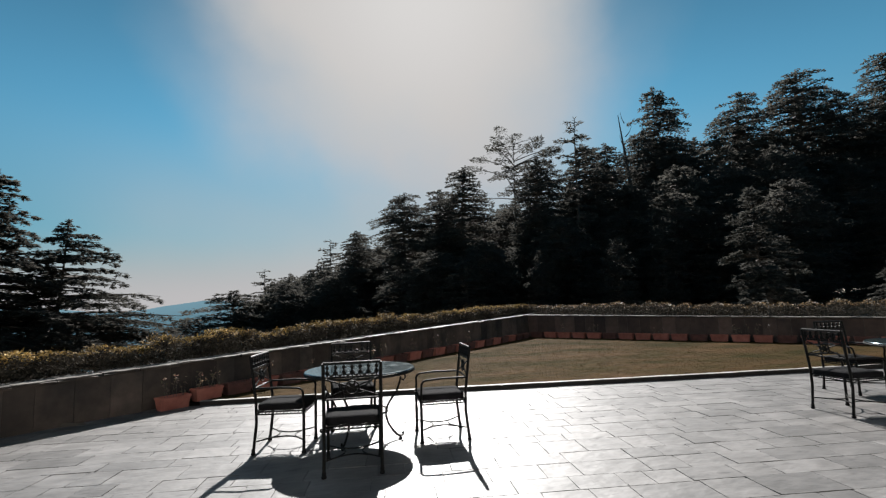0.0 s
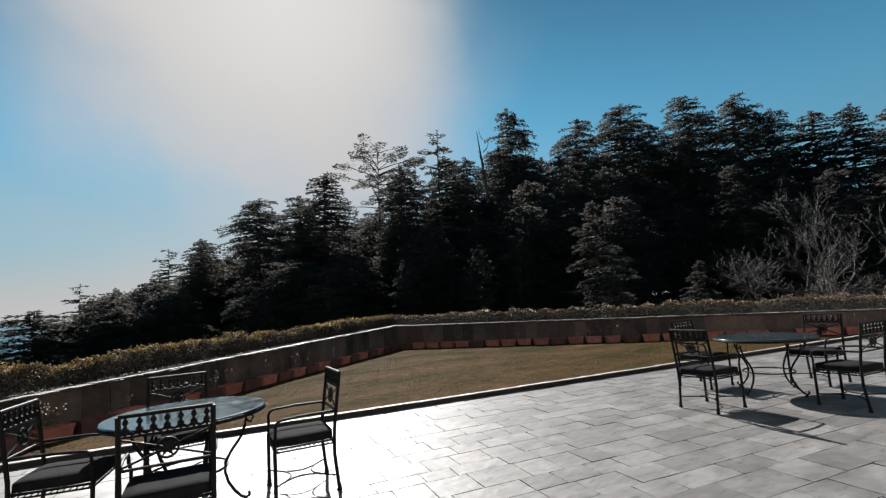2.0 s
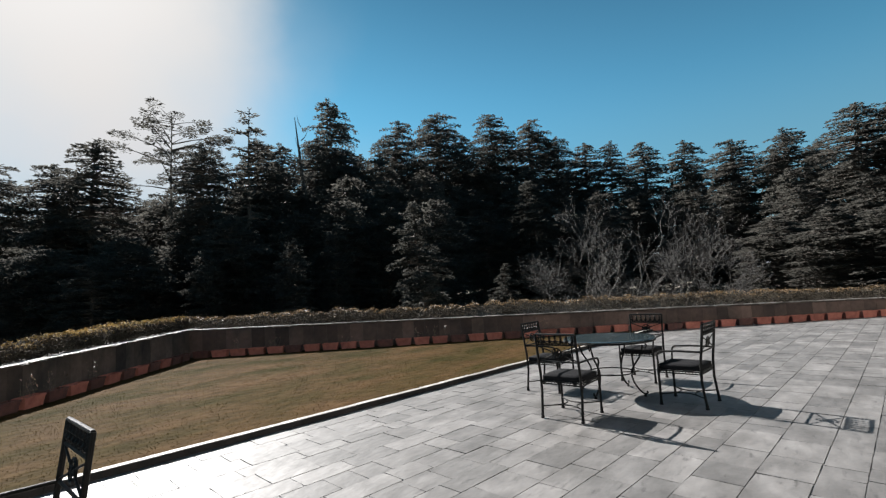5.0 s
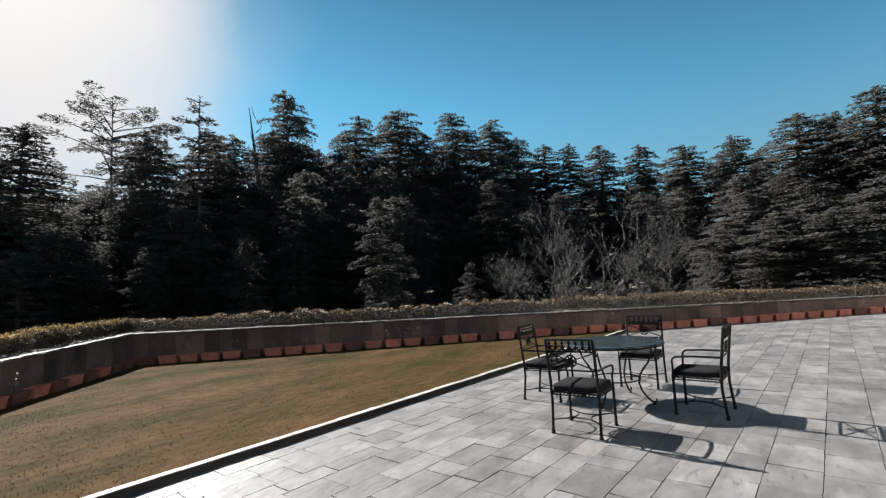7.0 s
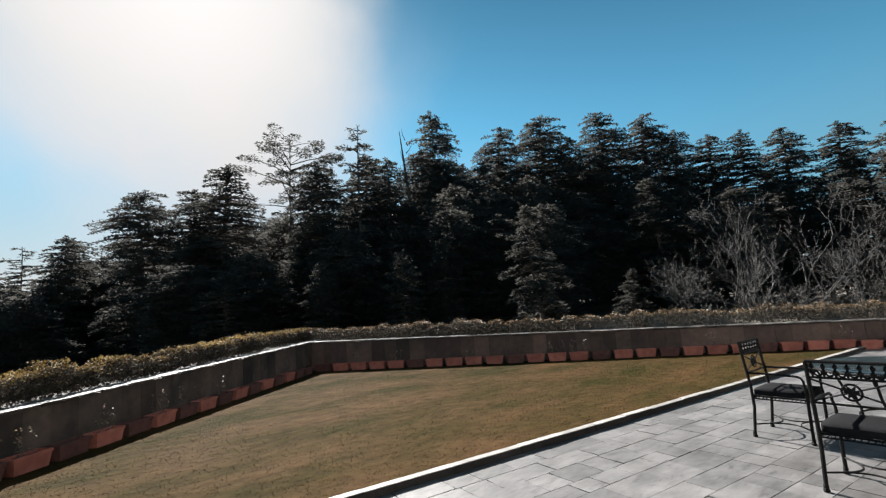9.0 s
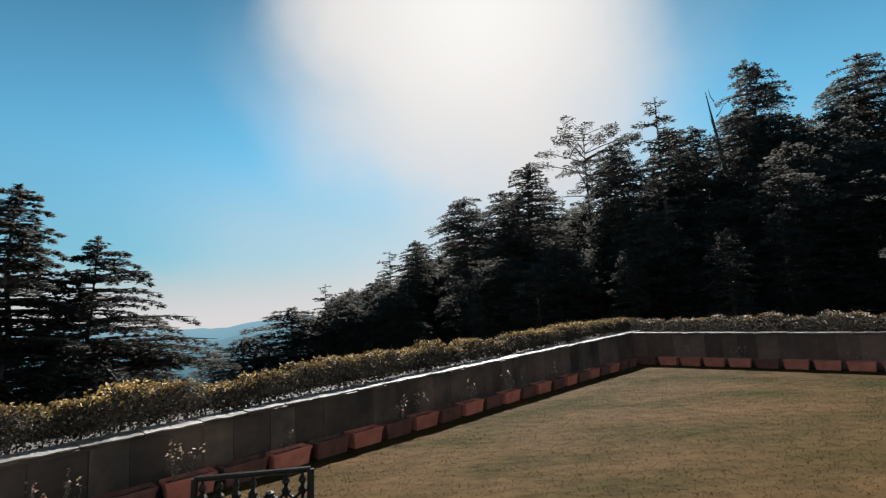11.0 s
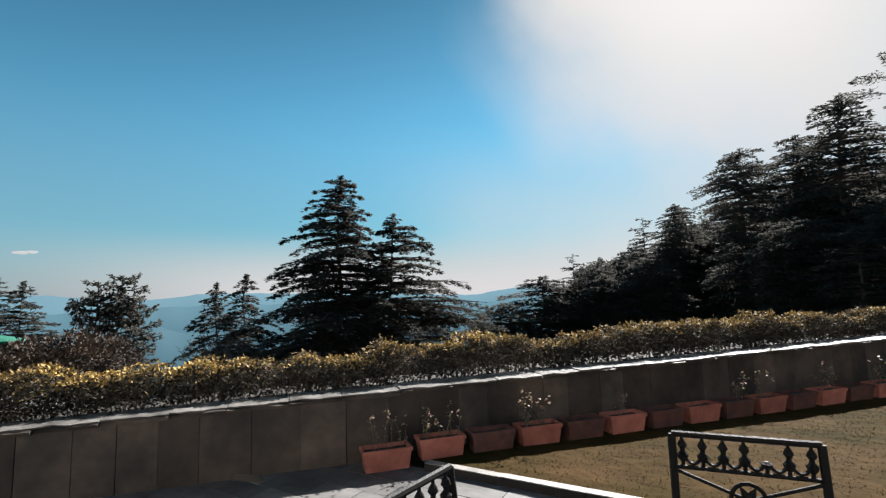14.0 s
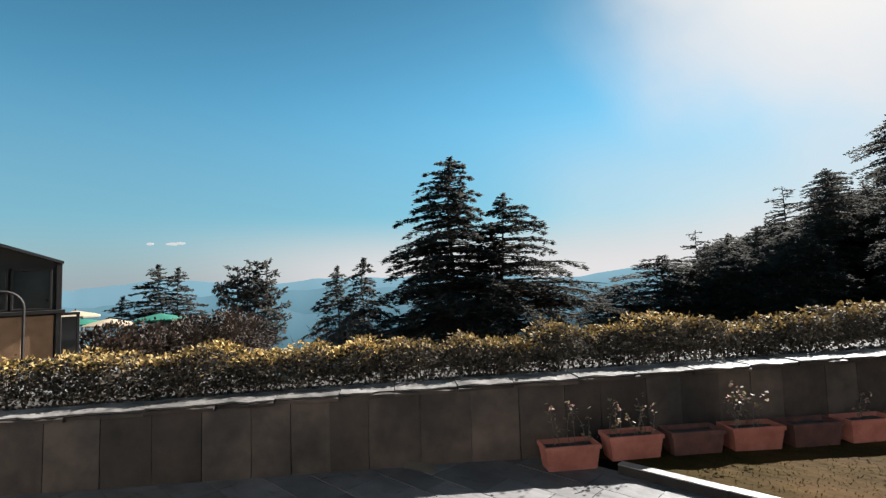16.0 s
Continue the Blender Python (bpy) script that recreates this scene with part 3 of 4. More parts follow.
for i, ch in enumerate(ROW_FAR):
    s = -7.19 - 0.52 + 0.235 + 0.52 * i
    p = FD * s + FN * (FC - 0.28)
    on_lawn = p.x * KN.x + p.y * KN.y > KC + 0.2
    dark = ch == "D"
    planter_at("planter", pose(p.x, p.y, 0.045 if on_lawn else 0.001, 0, 0, -51.88 + random.uniform(-2, 2)), TERRA_DARK if dark else TERRA, PLANTS_FAR.get(i, 0),
               "dark terracotta trough at the foot of the wall" if dark else "orange terracotta trough at the foot of the wall", 200 + i)

# ---- wrought-iron furniture ----


def arc(cx, cy, r, a0, a1, n=8):
    return [(cx + r * math.cos(radians(a0 + (a1 - a0) * i / n)), cy + r * math.sin(radians(a0 + (a1 - a0) * i / n))) for i in range(n + 1)]


def chair_thing(m):
    """Armchair that faces +y, 0.5 m wide, with a leaning back."""
    ob = thing("garden_chair", m, "black wrought-iron garden armchair with a dark grey cushion", "chair", "chairs round the garden tables")
    W, B, F = 0.245, -0.24, 0.23
    lean = lambda z: B - 0.13 * max(0.0, z - 0.45)
    for sx in (-1, 1):
        lg = Shape().tube([(sx * W, F, 0.02), (sx * W, F, 0.44)], 0.015, 8)
        lg.lathe([(0.012, 0.0), (0.022, 0.004), (0.024, 0.014), (0.016, 0.03), (0.02, 0.045), (0.0125, 0.06)], 8, (sx * W, F, 0))
        part("leg", lg, IRON, ob)
        bl = Shape().tube([(sx * W, B - 0.03, 0.02), (sx * W, B, 0.3), (sx * W, lean(0.5), 0.5), (sx * W, lean(0.955), 0.955)], 0.015, 8)
        bl.lathe([(0.012, 0.0), (0.022, 0.004), (0.024, 0.014), (0.016, 0.03), (0.02, 0.045), (0.0125, 0.06)], 8, (sx * W, B - 0.03, 0))
        part("leg", bl, IRON, ob)
        ar = [(sx * W, lean(0.65), 0.645), (sx * (W + 0.015), 0.0, 0.648), (sx * (W + 0.015), F - 0.06, 0.638)]
        ar += [(sx * (W + 0.015), F - 0.06 + 0.055 * math.sin(radians(a)), 0.583 + 0.055 * math.cos(radians(a))) for a in (25, 50, 75, 95)]
        ar += [(sx * W, F - 0.005, 0.52), (sx * W, F, 0.43)]
        part("armrest", Shape().tube(ar, 0.0115, 8), IRON, ob)
    sf = Shape()
    for z in (0.415, 0.388):
        r = 0.009 if z > 0.4 else 0.007
        sf.tube([(-W, F, z), (W, F, z)], r).tube([(-W, B, z), (W, B, z)], r).tube([(-W, B, z), (-W, F, z)], r).tube([(W, B, z), (W, F, z)], r)
    for i in range(13):
        q = -W + 2 * W * (i + 0.5) / 13
        for y in (F, B):
            sf.tube([(q - 0.01, y, 0.390), (q + 0.01, y, 0.413)], 0.004, 4)
        yy = B + (F - B) * (i + 0.5) / 13
        for x in (-W, W):
            sf.tube([(x, yy - 0.01, 0.390), (x, yy + 0.01, 0.413)], 0.004, 4)
    for i in range(1, 5):
        sf.box(-W + 2 * W * i / 5, (F + B) / 2, 0.422, 0.03, F - B, 0.004)
    part("seat_frame", sf, IRON, ob)
    bk = Shape()
    Y = lambda z: lean(z)
    for z, r in ((0.955, 0.013), (0.835, 0.009), (0.645, 0.009)):
        bk.tube([(-W, Y(z), z), (W, Y(z), z)], r, 8)
    bk.tube([(-W, Y(0.825), 0.825), (W, Y(0.655), 0.655)], 0.007).tube([(W, Y(0.825), 0.825), (-W, Y(0.655), 0.655)], 0.007)
    part("backrest", bk, IRON, ob)
    n_b = 6
    step = (2 * W - 0.07) / n_b
    for i in range(n_b + 1):
        x = -W + 0.035 + step * i
        part("baluster", Shape().lathe([(0.007, 0.835), (0.007, 0.852), (0.018, 0.866), (0.021, 0.88), (0.009, 0.893), (0.009, 0.902), (0.018, 0.914), (0.013, 0.928), (0.006, 0.938), (0.005, 0.955)], 8, (x, Y(0.895), 0)), IRON, ob)
        if i < n_b:
            part("scallop", Shape().tube([(x + step * k / 6, Y(0.86), 0.878 - 0.03 * math.sin(math.pi * k / 6)) for k in range(7)], 0.0075, 5), IRON, ob)
    md = Shape()
    zc = 0.74
    yc = Y(zc)
    md.tube([(0.058 * math.cos(radians(a)), yc - 0.13 * 0.058 * math.sin(radians(a)), zc + 0.058 * math.sin(radians(a))) for a in range(0, 361, 24)], 0.008, 6, False)
    star = [(0.0, 0.0)] + [((0.056 if k % 2 == 0 else 0.026) * math.cos(radians(k * 30)), (0.056 if k % 2 == 0 else 0.026) * math.sin(radians(k * 30))) for k in range(12)]
    for dy, r0 in ((-0.007, 1), (0.007, -1)):
        md.add([(x, yc + dy * (1.6 if q == 0 else 0.5) - 0.13 * z, zc + z) for q, (x, z) in enumerate(star)], [(0, 1 + k, 1 + (k + 1) % 12)[::r0] for k in range(12)])
    part("medallion", md, IRON, ob, "round cast rosette medallion")
    sr = Shape()
    for sx in (-1, 1):
        sr.tube([(sx * W - sx * 0.17 * math.sin(math.pi * k / 10), F + (B - F) * k / 10, 0.13) for k in range(11)], 0.007, 6)
    for y, sgn in ((F, -1), (B, 1)):
        sr.tube([(-W + 2 * W * k / 10, y + sgn * 0.15 * math.sin(math.pi * k / 10), 0.13) for k in range(11)], 0.007, 6)
    part("stretcher", sr, IRON, ob, "curved iron stretcher hoops")
    cu = Shape()
    bm = bmesh.new()
    bmesh.ops.create_cube(bm, size=1.0)
    bmesh.ops.subdivide_edges(bm, edges=bm.edges[:], cuts=5, use_grid_fill=True)
    for q in bm.verts:
        x, y, z = q.co * 2
        k = 1 - 0.35 * max(abs(x), abs(y)) ** 6
        r = 1 - 0.07 * (abs(x) * abs(y)) ** 4
        q.co = Vector((x * 0.247 * r, y * 0.243 * r - 0.004, 0.452 + z * 0.041 * k + 0.003 * noise.noise(Vector((x, y, z)) * 2)))
    bm.verts.index_update()
    cu.add([tuple(q.co) for q in bm.verts], [[q.index for q in g.verts] for g in bm.faces])
    bm.free()
    part("cushion", cu, CUSHION, ob, "flat dark grey seat cushion", True)
    return ob


def table_thing(m):
    ob = thing("garden_table", m, "round wrought-iron garden table with a dark glass top", "table", "garden tables")
    R = 0.6
    part("tabletop", Shape().lathe([(R - 0.012, 0.728), (R, 0.732), (R + 0.002, 0.738), (R - 0.004, 0.744), (R - 0.02, 0.746)], 64), GLASS_TOP, ob, "dark reflecting round glass top", False)
    part("rim", Shape().tube([(0.596 * math.cos(radians(a)), 0.596 * math.sin(radians(a)), 0.715) for a in range(0, 361, 8)], 0.013, 8, False), IRON, ob)
    ap = Shape()
    ap.tube([(0.5 * math.cos(radians(a)), 0.5 * math.sin(radians(a)), 0.70) for a in range(0, 361, 8)], 0.008, 6, False)
    for i in range(24):
        a = radians(15 * i)
        ap.tube([(0.5 * math.cos(a), 0.5 * math.sin(a), 0.70), (0.595 * math.cos(a), 0.595 * math.sin(a), 0.713)], 0.006, 5)
    part("apron", ap, IRON, ob)
    for i in range(4):
        a = radians(45 + 90 * i)
        prof = [(0.50, 0.70), (0.53, 0.655), (0.505, 0.62), (0.475, 0.635), (0.47, 0.66), (0.46, 0.60), (0.42, 0.5), (0.345, 0.40), (0.30, 0.32), (0.295, 0.24), (0.32, 0.16), (0.37, 0.09), (0.42, 0.045), (0.46, 0.03), (0.49, 0.05), (0.48, 0.075)]
        lg = Shape().tube([(r * math.cos(a), r * math.sin(a), z) for r, z in prof[5:]], 0.012, 8)
        lg.tube([(r * math.cos(a), r * math.sin(a), z) for r, z in prof[:6]], 0.009, 6)
        lg.lathe([(0.02, 0.0), (0.024, 0.006), (0.014, 0.02), (0.01, 0.035)], 8, (0.455 * math.cos(a), 0.455 * math.sin(a), 0))
        part("leg", lg, IRON, ob)
    part("ring", Shape().tube([(0.3 * math.cos(radians(q)), 0.3 * math.sin(radians(q)), 0.28) for q in range(0, 361, 12)], 0.009, 6, False), IRON, ob)
    return ob


TABLE_A, TABLE_B = (2.36, 6.32), (9.28, 5.28)
table = table_thing(pose(*TABLE_A, 0, 0, 0, 18))
copy_thing(table, pose(*TABLE_B, 0, 0, 0, 35))
first = chair_thing(pose(2.24, 5.42, 0, 0, 0, -4))
for x, y, a in ((2.30, 6.88, 180), (1.60, 6.25, -102), (3.20, 6.08, 86), (8.0, 5.33, -94), (9.2, 6.12, 177), (9.05, 4.30, -7), (10.28, 5.12, 85)):
    chair = copy_thing(first, pose(x, y, 0, 0, 0, a))
    if a == 180:
        # one baluster of this chair is broken off short
        post = [q for q in chair.children if q.name.startswith("baluster")][2]
        post.data = Shape().lathe([(0.007, 0.835), (0.007, 0.852), (0.018, 0.862), (0.021, 0.874), (0.006, 0.882)], 8, (-0.245 + 0.035 + (0.49 - 0.07) / 6 * 2, -0.24 - 0.13 * 0.445, 0)).mesh("baluster", IRON)

# ---- trees ----


def cedar_meshes(seed, H, R, n_spray, low=0.12, flat=0.6, needle=0.5, material=None, levels=26, droop=0.25, point=0.62, blunt=0.12, slim=0.14, lift=0.5, tuft=1.5, plate=0.018, lean=(0, 0), fan=0.34, hang=0.12, tumble=0.8, blades=2, limb=1.0, bare=0.12, wobble=0.008, climb=0.0):
    """Trunk with limbs, and a crown of needle sprays in level plates, for a tree H tall and R wide."""
    material = material or NEEDLES
    rg = np.random.default_rng(seed)
    tr = Shape()
    pts, rr, x, y = [], [], 0.0, 0.0
    for i in range(9):
        z = H * i / 8
        pts.append((x, y, z))
        rr.append(max(0.03, H * 0.012 * (1 - i / 8.2)))
        x += rg.normal(0, wobble * H)
        y += rg.normal(0, wobble * H)
    tr.tube(pts, rr, 8)
    axis = lambda z: np.array([np.interp(z, [p[2] for p in pts], [p[k] for p in pts]) for k in (0, 1)])
    P, A, S = [], [], []
    branches = []
    for i in range(levels):
        f = (i + rg.uniform(0, 0.7)) / levels
        z = H * (low + (0.985 - low) * f)
        u = (H - z) / (H * (1 - low))
        reach = R * min(1.0, (u / flat) ** point + blunt)
        for k in range(int(rg.integers(4, 7))):
            a = rg.uniform(0, 2 * math.pi)
            branches.append((z + rg.uniform(-0.6, 0.6) * H * (0.985 - low) / levels, a, reach * rg.uniform(0.5, 1.12) * (1 + lean[1] * math.cos(a - lean[0]))))
    total = sum(b[2] ** 1.25 for b in branches)
    for z, a, ln in branches:
        c = axis(z)
        rise = rg.uniform(-0.05, 0.22) + climb
        way = np.array([math.cos(a), math.sin(a)])
        side = np.array([-way[1], way[0]])
        curve = lambda t: (c + way * ln * t, z + ln * (rise * t - droop * t * t))
        if ln > 0.12 * R:
            lp = [(*curve(t)[0], curve(t)[1]) for t in (0, 0.35, 0.7, 1.0)]
            w = limb * (0.012 * H * (ln / R) * 0.5 + 0.012)
            tr.tube(lp, [w, w * 0.7, w * 0.4, 0.008], 4, False)
        k = max(3, int(n_spray * ln ** 1.25 / total))
        t = rg.uniform(bare, 1.0, k) ** 0.75
        twigs = max(3, int(ln * 3.2))
        t = np.where(rg.random(k) < 0.72, (np.floor(t * twigs) + 0.5) / twigs, t)
        out = rg.uniform(-1, 1, k)
        off = out * ln * fan * (1.1 - t) ** 0.6
        t = t + np.abs(off) / ln * 0.55
        xy = c[None] + way[None] * (ln * t)[:, None] + side[None] * off[:, None]
        zz = z + ln * (rise * t - droop * t * t) + rg.normal(0, plate * ln + 1.6 * plate, k) - hang * np.abs(off) - hang * ln * np.clip(t - 0.75, 0, 1)
        P.append(np.c_[xy, zz])
        A.append(np.c_[way[None] * 0.9 + side[None] * np.sign(off)[:, None] * 0.7, np.full(k, -0.05)])
        S.append(np.full(k, needle))
    k = min(int(n_spray * 0.006 * (1 + tuft)), 220)
    z = H * (1.0 - 0.09 * rg.random(k) ** 1.2)
    a = rg.uniform(0, 2 * math.pi, k)
    w = R * (0.04 * tuft + tuft * (1 - z / H)) * rg.random(k) ** 0.6
    P.append(np.c_[np.interp(z, [p[2] for p in pts], [p[0] for p in pts]) + w * np.cos(a), np.interp(z, [p[2] for p in pts], [p[1] for p in pts]) + w * np.sin(a), z])
    A.append(np.c_[np.cos(a), np.sin(a), np.full(k, 0.25)])
    S.append(np.full(k, needle * 0.8))
    P, A, S = np.concatenate(P), np.concatenate(A), np.concatenate(S)
    v, t = leaves(rg, P, A, S, slim, blades, 0.65, lift, tumble)
    return tr.mesh("trunk", BARK), fast_mesh("crown", v, t, material)


def tree_thing(meshes, m, label, group=""):
    ob = thing("tree", m, label, "tree", group)
    for nm, me in zip(("trunk", "crown"), meshes):
        q = new(nm, me)
        q.parent = ob
    return ob


def plant_tree(kind, x, y, top, r, label, group="hillside cedars", turn=None):
    base = ground_z(x, y) - 0.3
    h0, r0, model = kind
    m = Matrix.LocRotScale((x, y, base), Euler((0, 0, random.uniform(0, 6.28) if turn is None else turn)), (r / r0, r / r0, (top - base) / h0))
    if isinstance(model, tuple):
        ob = tree_thing(model, m, label, group)
        kind[2] = ob
        return ob
    ob = copy_thing(model, Matrix.Identity(4))
    ob.matrix_basis = m
    return tagged(ob, label, "tree", group)


CEDARS = [[20, 4.0, cedar_meshes(30 + i, 20, 4.0, 18000, low, flat, 0.40, None, 62, 0.2, 0.6, 0.13, 0.22, 0.5, 0.8, 0.03, blades=1)] for i, (low, flat) in enumerate(((0.06, 0.42), (0.10, 0.34), (0.05, 0.5), (0.14, 0.30), (0.06, 0.38)))]
SPIRES = [[20, 2.6, cedar_meshes(50 + i, 20, 2.6, 11000, 0.10, 0.40, 0.36, None, 52, 0.2, 0.6, 0.15, 0.22, 0.5, 0.8, 0.03, blades=1)] for i in range(2)]
# finer crowns for the trees that stand against the sky
TALL = [[20, 4.0, cedar_meshes(130 + i, 20, 4.0, 40000, low, flat, 0.27, None, 66, 0.22, 0.55, 0.16, 0.2, 0.45, 0.9, 0.014, blades=1, fan=0.3)] for i, (low, flat) in enumerate(((0.08, 0.34), (0.10, 0.27), (0.06, 0.42)))]
TALL_SLIM = [[20, 2.6, cedar_meshes(150 + i, 20, 2.6, 24000, 0.10, 0.32, 0.25, None, 58, 0.22, 0.55, 0.18, 0.2, 0.45, 0.9, 0.014, blades=1)] for i in range(2)]
PALE = [20, 3.2, cedar_meshes(60, 20, 3.2, 7000, 0.04, 0.62, 0.55, NEEDLES_PALE, 24)]
OPEN = [20, 4.2, cedar_meshes(67, 20, 4.2, 7000, 0.56, 0.42, 0.24, None, 14, 0.16, 0.5, 0.12, 0.15, 0.25, 0.25, 0.012, (0, 0), 0.34, 0.05, 0.5, limb=0.45, bare=0.42, wobble=0.002, climb=0.30)]
THIN = [20, 2.0, cedar_meshes(66, 20, 2.0, 1300, 0.35, 0.5, 0.42, None, 15, 0.10, 0.62, 0.2, 0.14, 0.4, 0.5)]

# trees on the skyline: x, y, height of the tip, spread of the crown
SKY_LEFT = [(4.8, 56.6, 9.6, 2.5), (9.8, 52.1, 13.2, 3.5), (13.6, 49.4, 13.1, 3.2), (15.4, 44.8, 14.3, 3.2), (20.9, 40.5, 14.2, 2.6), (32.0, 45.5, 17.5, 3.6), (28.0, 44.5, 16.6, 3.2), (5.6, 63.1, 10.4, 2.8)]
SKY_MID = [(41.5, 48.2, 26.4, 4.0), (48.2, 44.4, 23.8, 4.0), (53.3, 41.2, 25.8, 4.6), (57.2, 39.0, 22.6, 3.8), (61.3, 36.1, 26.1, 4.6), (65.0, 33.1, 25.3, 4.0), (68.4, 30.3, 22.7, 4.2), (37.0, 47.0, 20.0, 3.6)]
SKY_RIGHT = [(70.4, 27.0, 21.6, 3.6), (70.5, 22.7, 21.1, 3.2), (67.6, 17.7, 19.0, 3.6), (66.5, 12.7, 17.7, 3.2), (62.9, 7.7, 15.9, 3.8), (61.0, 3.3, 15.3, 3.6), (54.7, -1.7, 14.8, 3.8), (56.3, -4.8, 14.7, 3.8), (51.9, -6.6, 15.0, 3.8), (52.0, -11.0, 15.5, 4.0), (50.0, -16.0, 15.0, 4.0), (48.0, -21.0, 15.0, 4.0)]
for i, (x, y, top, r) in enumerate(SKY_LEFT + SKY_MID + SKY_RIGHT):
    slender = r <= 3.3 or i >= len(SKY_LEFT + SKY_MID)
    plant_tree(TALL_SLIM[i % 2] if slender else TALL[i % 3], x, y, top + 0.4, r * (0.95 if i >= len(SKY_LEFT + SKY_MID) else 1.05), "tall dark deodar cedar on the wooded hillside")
plant_tree(OPEN, 21.0, 46.0, 18.4, 4.9, "tall thin-crowned cedar standing clear of the wood")
plant_tree(OPEN, 24.0, 46.9, 16.2, 3.4, "thin-crowned cedar beside the tallest one")
plant_tree(THIN, 25.2, 40.4, 18.3, 2.2, "slim sparse conifer above the wood")
plant_tree(THIN, 1.9, 61.6, 9.7, 2.0, "slim sparse conifer at the wood's edge")
plant_tree(THIN, -6.0, 66.9, 6.4, 1.8, "slim sparse conifer at the wood's edge")
plant_tree(PALE, 24.1, 20.9, 6.9, 1.75, "pale young conifer before the dark wood")
plant_tree(PALE, 44.9, 23.1, 11.7, 3.1, "pale young conifer before the dark wood")
plant_tree(PALE, 27.6, 17.4, 2.9, 1.0, "small pale conifer behind the hedge")

# the wood behind and below the skyline trees
rt = random.Random(21)
SKYLINE_AZ = [-8, 0, 5, 12, 18, 28, 36, 41, 52, 60, 66, 72, 80, 88, 96, 110]
SKYLINE_TAN = [0.05, 0.10, 0.15, 0.20, 0.23, 0.26, 0.30, 0.33, 0.31, 0.29, 0.26, 0.22, 0.21, 0.22, 0.22, 0.22]
for ring_d, step, cut in ((33, 3.0, 0.5), (38, 3.8, 0.66), (47, 4.0, 0.86), (56, 4.0, 0.96), (68, 4.0, 0.97)):
    a = -6.0
    while a < 108:
        d = ring_d + rt.uniform(-3.5, 3.5) + (6 if a > 55 else 0)
        if not (a < 10 and d < 46) and not (62 < a < 88 and d < 46) and not (43 < a < 60 and ring_d < 35):
            x, y = 3 + d * math.sin(radians(a)), 4.5 + d * math.cos(radians(a))
            top = 1.55 + d * float(np.interp(a, SKYLINE_AZ, SKYLINE_TAN)) * cut * rt.uniform(0.84, 1.0)
            tall = top - ground_z(x, y)
            if tall > 3:
                plant_tree(SPIRES[rt.randrange(2)] if a > 66 or ring_d < 35 else CEDARS[rt.randrange(5)], x, y, top, rt.uniform(2.2, 3.0) if a > 66 else rt.uniform(1.3, 2.0) if ring_d < 35 else min(rt.uniform(3.2, 4.4), 0.7 + 0.24 * tall), "dark deodar cedar in the dense wood", turn=rt.uniform(0, 6.28))
        a += math.degrees(step / ring_d) * rt.uniform(0.8, 1.2)

# low trees and shrubs where the wood runs out to the valley
for x, y, top, r in ((-8.4, 52.3, 3.2, 5.6), (-5.5, 55.0, 2.2, 4.5), (-12.0, 50.0, 0.6, 4.5), (-3.0, 66.0, 5.6, 3.6), (0.5, 64.0, 6.0, 3.4), (-5.0, 64.0, 4.6, 3.0), (-1.0, 52.0, 3.0, 3.5), (2.5, 50.0, 4.6, 3.4)):
    plant_tree(CEDARS[int(abs(x * 7)) % 3], x, y, top, r, "spreading low cedar at the edge of the slope", "cedars on the valley side")

# cedars on the valley side
BIG = [16, 4.4, cedar_meshes(80, 16, 4.4, 84000, 0.06, 1.0, 0.175, None, 84, 0.22, 0.62, 0.02, 0.19, 0.25, 0.2, 0.013, (3.6, 0.10), 0.22, 0.34, 0.5, limb=1.2)]
BIG2 = [14, 4.2, cedar_meshes(83, 14, 4.2, 70000, 0.06, 0.62, 0.175, None, 66, 0.16, 0.80, 0.03, 0.19, 0.25, 0.2, 0.013, (0.4, 0.32), 0.22, 0.34, 0.5, limb=1.2)]
SMALL = [[11, 5.0, cedar_meshes(86 + i, 11, 5.0, 30000, 0.04, 1.0, 0.20, None, 40, 0.40, 0.8, 0.01, 0.17, 0.3, 0.1, 0.006, (0, 0), 0.2, 0.35, 0.5)] for i in range(2)]
BROAD = [16, 7.4, cedar_meshes(95, 16, 7.4, 26000, 0.04, 1.0, 0.30, None, 46, 0.12, 0.75, 0.01, 0.17, 0.3, 0.1, 0.008, (0, 0), 0.22, 0.1, 0.5)]
plant_tree(BIG, -12.4, 25.2, 7.9, 6.0, "big dark deodar cedar with spreading tiers below the terrace", "cedars on the valley side", 0.4)
plant_tree(BIG2, -10.1, 27.2, 6.0, 5.2, "wide deodar cedar beside the biggest one", "cedars on the valley side", 0.0)
plant_tree(SMALL[0], -16.9, 23.2, 2.9, 5.4, "small pointed cedar below the terrace", "cedars on the valley side")
plant_tree(SMALL[1], -18.1, 22.7, 2.5, 5.0, "small pointed cedar below the terrace", "cedars on the valley side")
plant_tree(BROAD, -40.0, 23.4, 3.7, 7.6, "dark cedar beyond the umbrellas", "cedars on the valley side")
plant_tree(BROAD, -39.3, 24.2, 3.4, 6.8, "dark cedar beyond the umbrellas", "cedars on the valley side")
plant_tree(BROAD, -41.4, 21.0, 1.2, 5.5, "dark cedar beyond the umbrellas", "cedars on the valley side")
LEAFY = [10, 1.3, cedar_meshes(91, 10, 1.3, 2300, 0.36, 0.25, 0.22, NEEDLES, 13, -0.12, 0.5, 0.2, 0.22, 0.8, 0.8, 0.03)]
